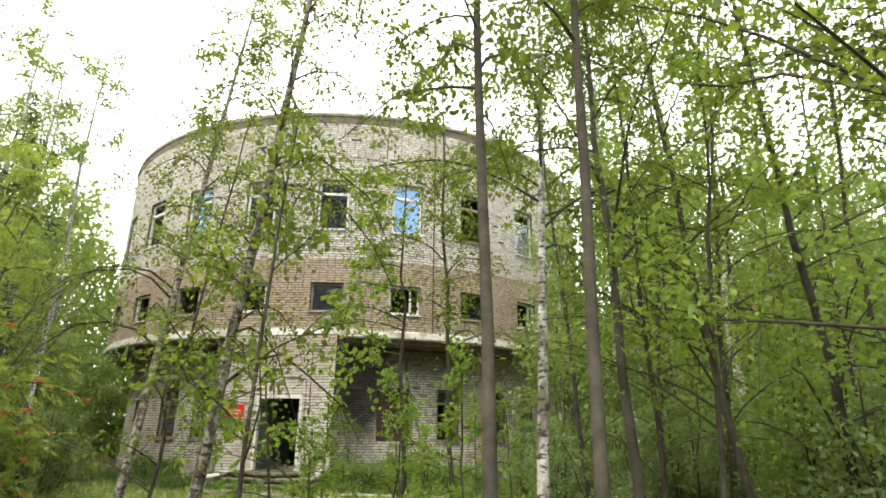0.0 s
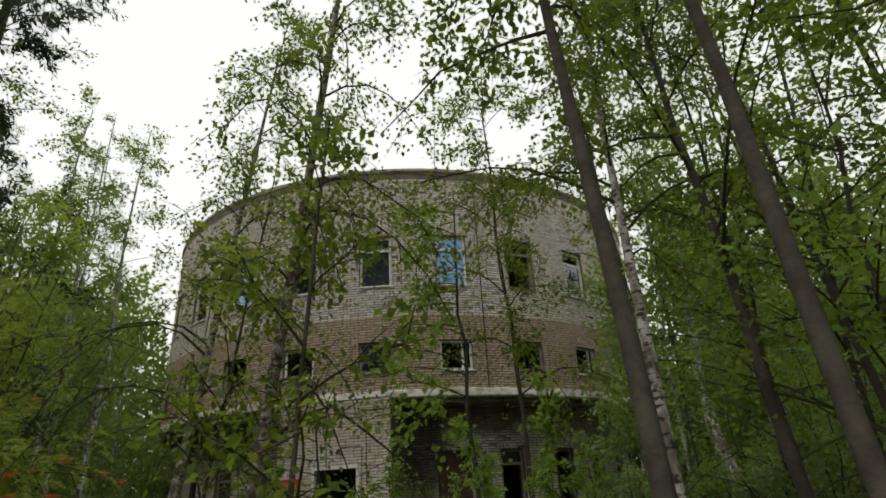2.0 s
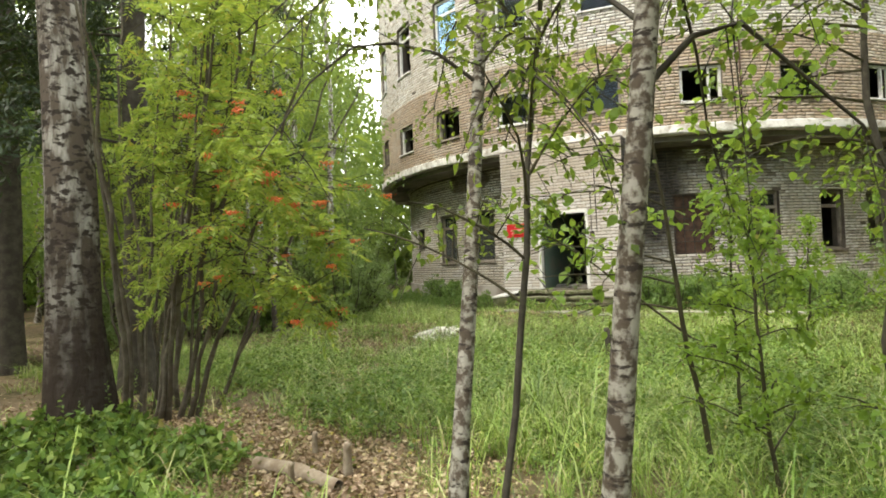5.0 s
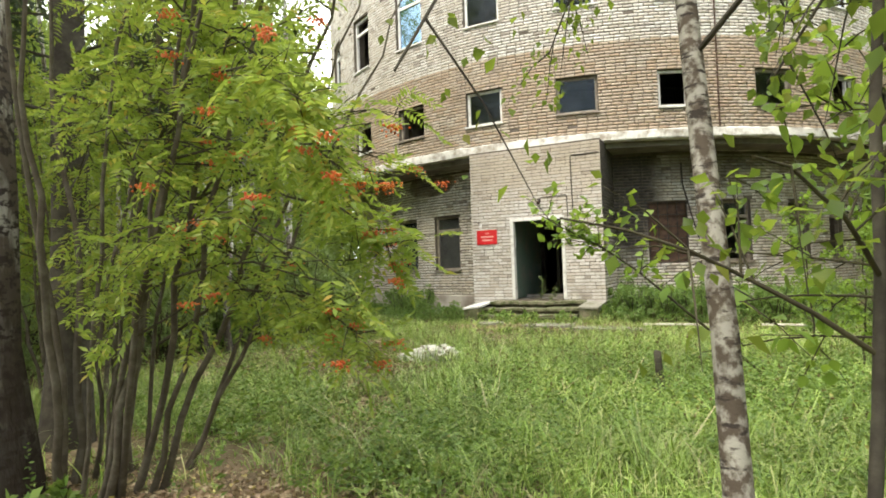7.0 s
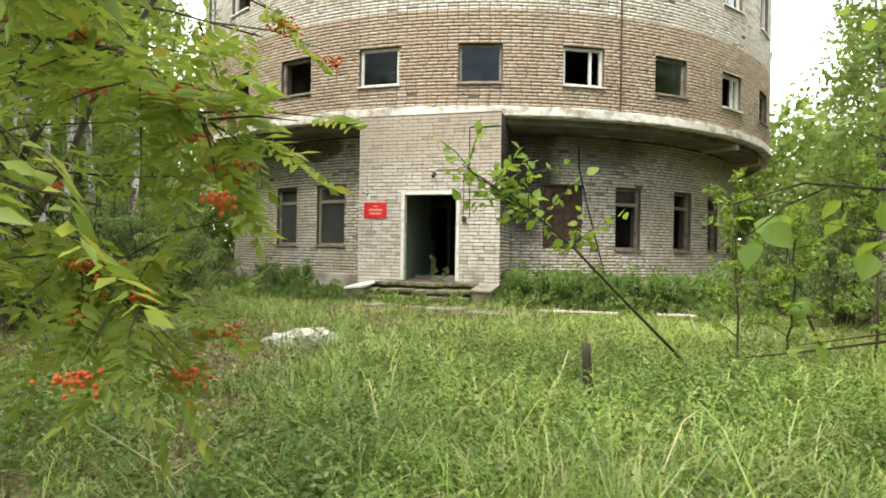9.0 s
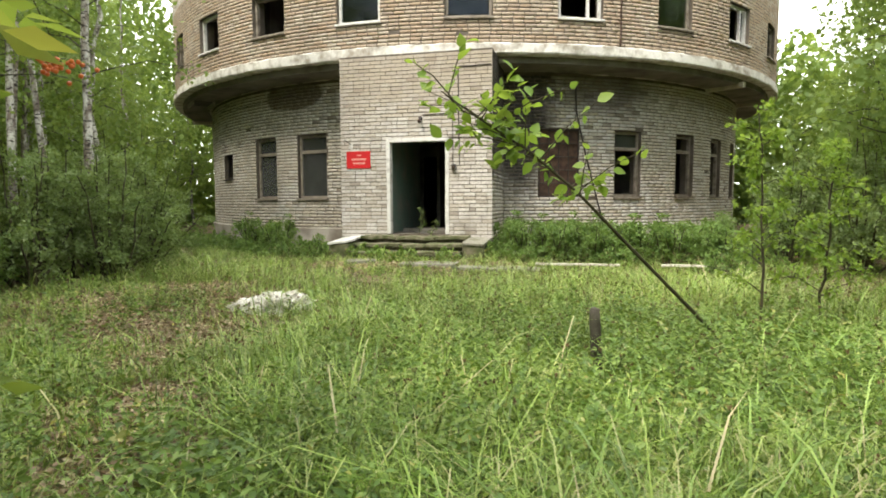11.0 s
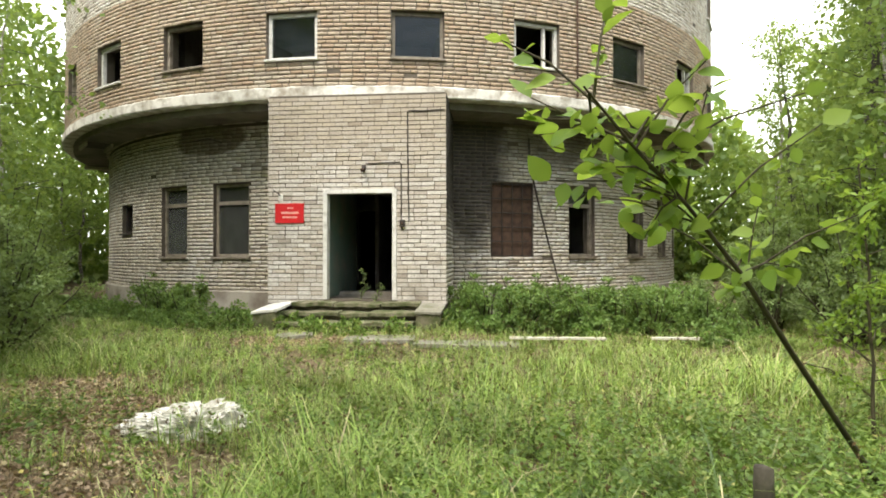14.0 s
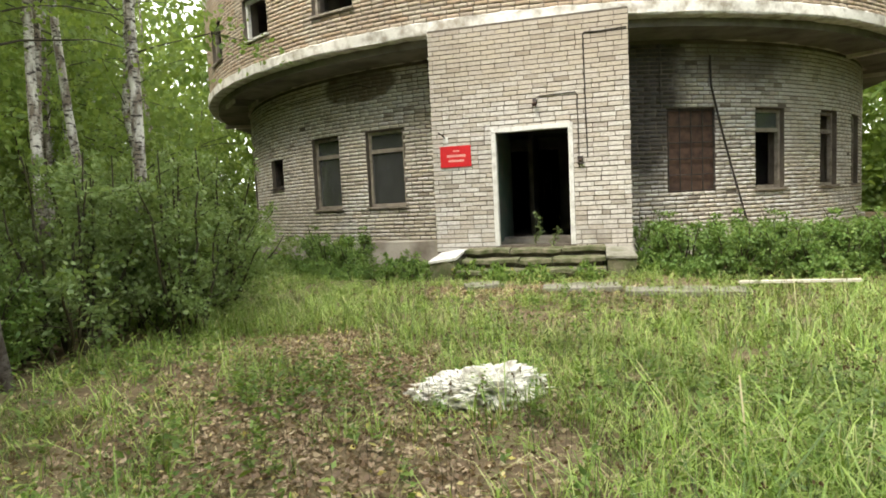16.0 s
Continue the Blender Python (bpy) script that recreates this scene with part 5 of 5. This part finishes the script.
for k, proto in enumerate(kinds):
    spread_out(proto, places[k::len(kinds)], rr)


# ---- grass, herbs and litter ----
PATCHES = ((3.0, -12.8, 1.3, 0.8), (3.9, -13.0, 0.8, 0.5), (2.2, -12.55, 0.8, 0.45), (2.0, -10.9, 0.3, 0.55), (1.3, -10.0, 0.32, 0.55), (0.6, -9.1, 0.35, 0.55), (-0.8, -6.3, 0.8, 0.5), (-0.6, -7.1, 1.5, 0.8), (-0.1, -8.3, 1.7, 0.9), (-1.5, -5.7, 0.8, 0.6), (1.2, -13.3, 1.6, 0.8), (0.2, -2.3, 1.4, 0.35))


def bare(x, y):
    f = np.zeros_like(x)
    for a, b, u, v in PATCHES:
        f = np.maximum(f, np.exp(-(((x - a) / u) ** 2 + ((y - b) / v) ** 2) * 1.2))
    return f


def grass():
    r = np.random.default_rng(61)
    areas = ((-3.5, 8, -12, -5, 8200), (-6, 9, -5.2, 0.4, 5600), (0, 9, -17, -12, 2400), (-7, 11, -18, 1, 1100), (-1.5, 5.5, -11.6, -8.0, 2600))
    X = np.concatenate([r.uniform(a, b, n) for a, b, c, d, n in areas])
    Y = np.concatenate([r.uniform(c, d, n) for a, b, c, d, n in areas])
    keep = (r.random(len(X)) > np.clip(bare(X, Y) * 1.3, 0, 0.95)) & (np.hypot(X - CX, Y - CY) > R_LOW + 0.4) & ~((X > -1.8) & (X < 2.0) & (Y > -1.2))
    X, Y = X[keep], Y[keep]
    # tussocks: tall here, trodden or thin there
    lot = 0.5 + 0.5 * np.sin(X * 0.9 + 0.7) * np.cos(Y * 0.8) + 0.35 * np.sin(X * 3.1 + Y) * np.sin(Y * 2.7 + 1)
    keep = r.random(len(X)) < 0.45 + 0.55 * np.clip(lot, 0, 1)
    X, Y, lot = X[keep], Y[keep], lot[keep]
    tall = np.clip(0.5 + 0.5 * lot + r.normal(size=len(X)) * 0.26, 0.25, 1.6) * np.where(X > 2.0, 0.86, np.where((X < 1.6) & (Y < -5.5), 0.62, 0.85)) * np.where(Y > -4.5, 0.6, 1.0)
    n = 13
    x, y = np.repeat(X, n) + r.normal(size=len(X) * n) * 0.04, np.repeat(Y, n) + r.normal(size=len(X) * n) * 0.04
    arch = r.random(len(x)) > 0.93
    h = np.repeat(tall, n) * r.uniform(0.10, 0.38, len(x)) * np.where(arch, 1.5, 1.0)
    az = np.repeat(r.random(len(X)) * 6.283, n) + r.normal(size=len(x)) * 1.1
    bend = h * r.uniform(0.3, 1.7, len(x)) * np.where(arch, 1.5, 1.0)
    w = r.uniform(0.0016, 0.0042, len(x)) * np.where(arch, 1.3, 1.0)
    d = np.stack([np.cos(az), np.sin(az), np.zeros_like(az)], 1)
    s = np.stack([-np.sin(az), np.cos(az), np.zeros_like(az)], 1) * w[:, None]
    b = np.stack([x, y, height(x, y) - 0.02], 1)
    up = np.array([0, 0, 1.0])
    p1 = b + up * h[:, None] * 0.5 + d * bend[:, None] * 0.15
    p2 = b + up * h[:, None] * 0.86 + d * bend[:, None] * 0.48
    p3 = b + up * (h * r.uniform(0.5, 1.0, len(x)))[:, None] + d * bend[:, None] * 1.0
    V = np.stack([b - s, b + s, p1 - s, p1 + s, p2 - s * 0.7, p2 + s * 0.7, p3], 1).reshape(-1, 3)
    k = np.arange(len(x))[:, None] * 7
    F = np.concatenate([k + np.array([f]) for f in ((0, 1, 3), (0, 3, 2), (2, 3, 5), (2, 5, 4), (4, 5, 6))])
    tagged(new("grass", mesh_of("grass", V, F, M_GRASS)), "tall uncut meadow grass with arching blades", "grass", kind="stuff")


def herbs():
    r = np.random.default_rng(62)
    areas = ((-6, 9.5, -18, 0.2, 5200), (-1.5, 6.5, -11.5, -6.5, 6000), (2.2, 6.2, -12.2, -8.0, 3600))
    X = np.concatenate([r.uniform(a, b, n) for a, b, c, d, n in areas])
    Y = np.concatenate([r.uniform(c, d, n) for a, b, c, d, n in areas])
    n = len(X)
    keep = (np.hypot(X - CX, Y - CY) > R_LOW + 0.5) & ~((X > -1.8) & (X < 2.0) & (Y > -1.2)) & (r.random(n) > 0.55 * bare(X, Y)) & ((r.random(n) > 0.5) | (X > 1.8) | (Y > -7.5)) & (r.random(n) < 0.55 - 0.45 * np.sin(X * 0.9 + 0.7) * np.cos(Y * 0.8))
    X, Y = X[keep], Y[keep]
    k = 16
    x, y = np.repeat(X, k), np.repeat(Y, k)
    hh = np.repeat(r.uniform(0.08, 0.40, len(X)) * np.where(Y > -4.5, 0.6, 1.0), k)
    f = np.tile(np.linspace(0.12, 1.0, k), len(X))
    lx, ly = np.repeat(r.normal(size=len(X)) * 0.25, k), np.repeat(r.normal(size=len(X)) * 0.25, k)
    c = np.stack([x + lx * hh * f, y + ly * hh * f, height(x, y) + hh * f], 1)
    az = np.repeat(r.random(len(X)) * 6.283, k) + np.tile(np.arange(k) * 2.4, len(X)) + r.normal(size=len(x)) * 0.3
    d = np.stack([np.cos(az), np.sin(az), 0.3 + 0.3 * r.normal(size=len(x))], 1)
    size = np.repeat(r.uniform(0.035, 0.085, len(X)), k) * (1.15 - 0.6 * f) * r.uniform(0.75, 1.2, len(x))
    tagged(new("herbs", mesh_of("herbs", *leaves(c, d, size, 0.46, r=r), M_HERB)), "broad-leaved weeds growing among the grass", "weeds", kind="stuff")


def seed_heads():
    """Thin stalks above the grass, each with a small brown head."""
    r = np.random.default_rng(65)
    n = 1500
    x, y = r.uniform(-1.5, 7.0, n), r.uniform(-10.5, -3.0, n)
    h = r.uniform(0.25, 0.5, n)
    lx, ly = r.normal(size=n) * 0.08, r.normal(size=n) * 0.08
    stalks, heads = [], []
    for i in range(n):
        z = float(height(x[i], y[i]))
        top = (x[i] + lx[i], y[i] + ly[i], z + h[i])
        stalks.append(tube_arrays([(x[i], y[i], z - 0.02), (x[i] + lx[i] * 0.3, y[i] + ly[i] * 0.3, z + h[i] * 0.6), top], [0.0014, 0.0012, 0.0008], 3))
        heads.append(top)
    c = np.repeat(np.array(heads), 5, 0) + r.normal(size=(n * 5, 3)) * 0.006
    stalk = tagged(new("seed_heads", mesh_of("seed_heads", *join(stalks), M_TWIG)), "thin stalks with dark brown seed heads above the grass", "weeds", kind="stuff")
    part("heads", mesh_of("heads", *diamonds(c, r.normal(size=(n * 5, 3)) * 0.4 + [0, 0, 1], r.uniform(0.010, 0.022, n * 5), 0.7, r), M_SEED), stalk, kind="stuff")


def litter():
    r = np.random.default_rng(63)
    n = 80000
    k = r.integers(0, len(PATCHES), n)
    P = np.array(PATCHES)[k]
    x, y = P[:, 0] + r.normal(size=n) * P[:, 2] * 0.6, P[:, 1] + r.normal(size=n) * P[:, 3] * 0.6
    x[:9000], y[:9000] = r.uniform(-6, 10, 9000), r.uniform(-18, -1, 9000)
    c = np.stack([x, y, height(x, y) + r.uniform(0.004, 0.03, n)], 1)
    az = r.random(n) * 6.283
    d = np.stack([np.cos(az), np.sin(az), r.normal(size=n) * 0.2], 1)
    V, F = diamonds(c, d + r.normal(size=(n, 3)) * 0.25, r.uniform(0.02, 0.055, n), 0.6, r)
    tagged(new("fallen_leaves", mesh_of("fallen_leaves", V, F, M_LITTER)), "brown and yellow fallen leaves on bare soil", "leaves", kind="stuff")


def distant_woods():
    """Foliage of the wood all round, too far to tell the trees apart."""
    r = np.random.default_rng(64)
    n = 260000
    az = r.uniform(-0.5, 3.64, n)
    rad = 27 + 15 * r.random(n) ** 1.5
    crest = 9.5 + 5.5 * np.clip((az - 1.3) / 0.5, 0, 1) + 2.2 * np.sin(az * 17) * np.sin(az * 7 + 1) + 1.5 * np.sin(az * 41 + 2)
    z = crest * r.random(n) ** 1.3
    c = np.stack([1 + rad * np.cos(az), -4 + rad * np.sin(az), z], 1)
    keep = np.hypot(c[:, 0] - CX, c[:, 1] - CY) > R_UP + 3
    tagged(new("distant_woods", mesh_of("distant_woods", *diamonds(c[keep], r.normal(size=(keep.sum(), 3)), r.uniform(0.22, 0.5, keep.sum()), 0.75, r), M_WOOD_LEAF)), "dense green wood round the clearing", "woods", kind="stuff")


distant_woods()
grass()
herbs()
seed_heads()
litter()

# ---- bricks of the entrance front ----
def front_bricks():
    r = random.Random(77)
    whole = mesh_of("brick", *boxes([(0, -PROUD, 0, BRICK_L, 0.0, BRICK_H)]), M_BRICK_ONE)
    half = mesh_of("brick_half", *boxes([(0, -PROUD, 0, BRICK_L * 0.48, 0.0, BRICK_H)]), M_BRICK_ONE)
    for me in (whole, half):
        bm = bmesh.new()
        bm.from_mesh(me)
        front = [e for e in bm.edges if all(v.co.y < -0.001 for v in e.verts)]
        bmesh.ops.bevel(bm, geom=front, offset=0.005, segments=1, affect="EDGES")
        bm.to_mesh(me), bm.free()
    rest_v, rest_f, count = [], [], 0
    n = int((4.54 - 0.36) / (BRICK_H + JOINT))
    for k in range(n):
        z = 0.36 + k * (BRICK_H + JOINT) + JOINT / 2
        gaps = [(DOOR[0] - 0.015, DOOR[1] + 0.015)] if z + BRICK_H / 2 < DOOR[3] + 0.01 else []
        s = BLOCK_L - (BRICK_L + HEAD) * ((0.5 if k % 2 else 0) + r.uniform(-0.05, 0.05) + 0.15)
        while s < BLOCK_R:
            length = BRICK_L if r.random() > 0.07 else BRICK_L * 0.48
            a, b = max(s, BLOCK_L + 0.002), min(s + length, BLOCK_R - 0.002)
            s += length + HEAD + r.uniform(-0.004, 0.004)
            if b - a < 0.03:
                continue
            for u, v in cut_run(a, b, gaps):
                full, part_half = abs(v - u - BRICK_L) < 0.004, abs(v - u - BRICK_L * 0.48) < 0.012
                if count < 300 and (full or part_half) and 0.9 < z < 3.4:
                    m = pose(u + r.uniform(-0.002, 0.002), r.uniform(-0.008, 0.005), z + r.uniform(-0.003, 0.003), r.uniform(-2.5, 2.5), r.uniform(-0.9, 0.9), r.uniform(-1.2, 1.2))
                    part("brick", whole if full else half, entrance, m=m)
                    count += 1
                else:
                    y = r.uniform(-0.005, 0.004)
                    V, F = boxes([(u, y - PROUD, z, v, y + 0.006, z + BRICK_H)])
                    rest_f += [tuple(i + len(rest_v) for i in f) for f in F]
                    rest_v += V
    part("bricks", mesh_of("bricks", rest_v, rest_f, M_BRICK_FRONT), entrance, "pale weathered bricks", "stuff")


front_bricks()
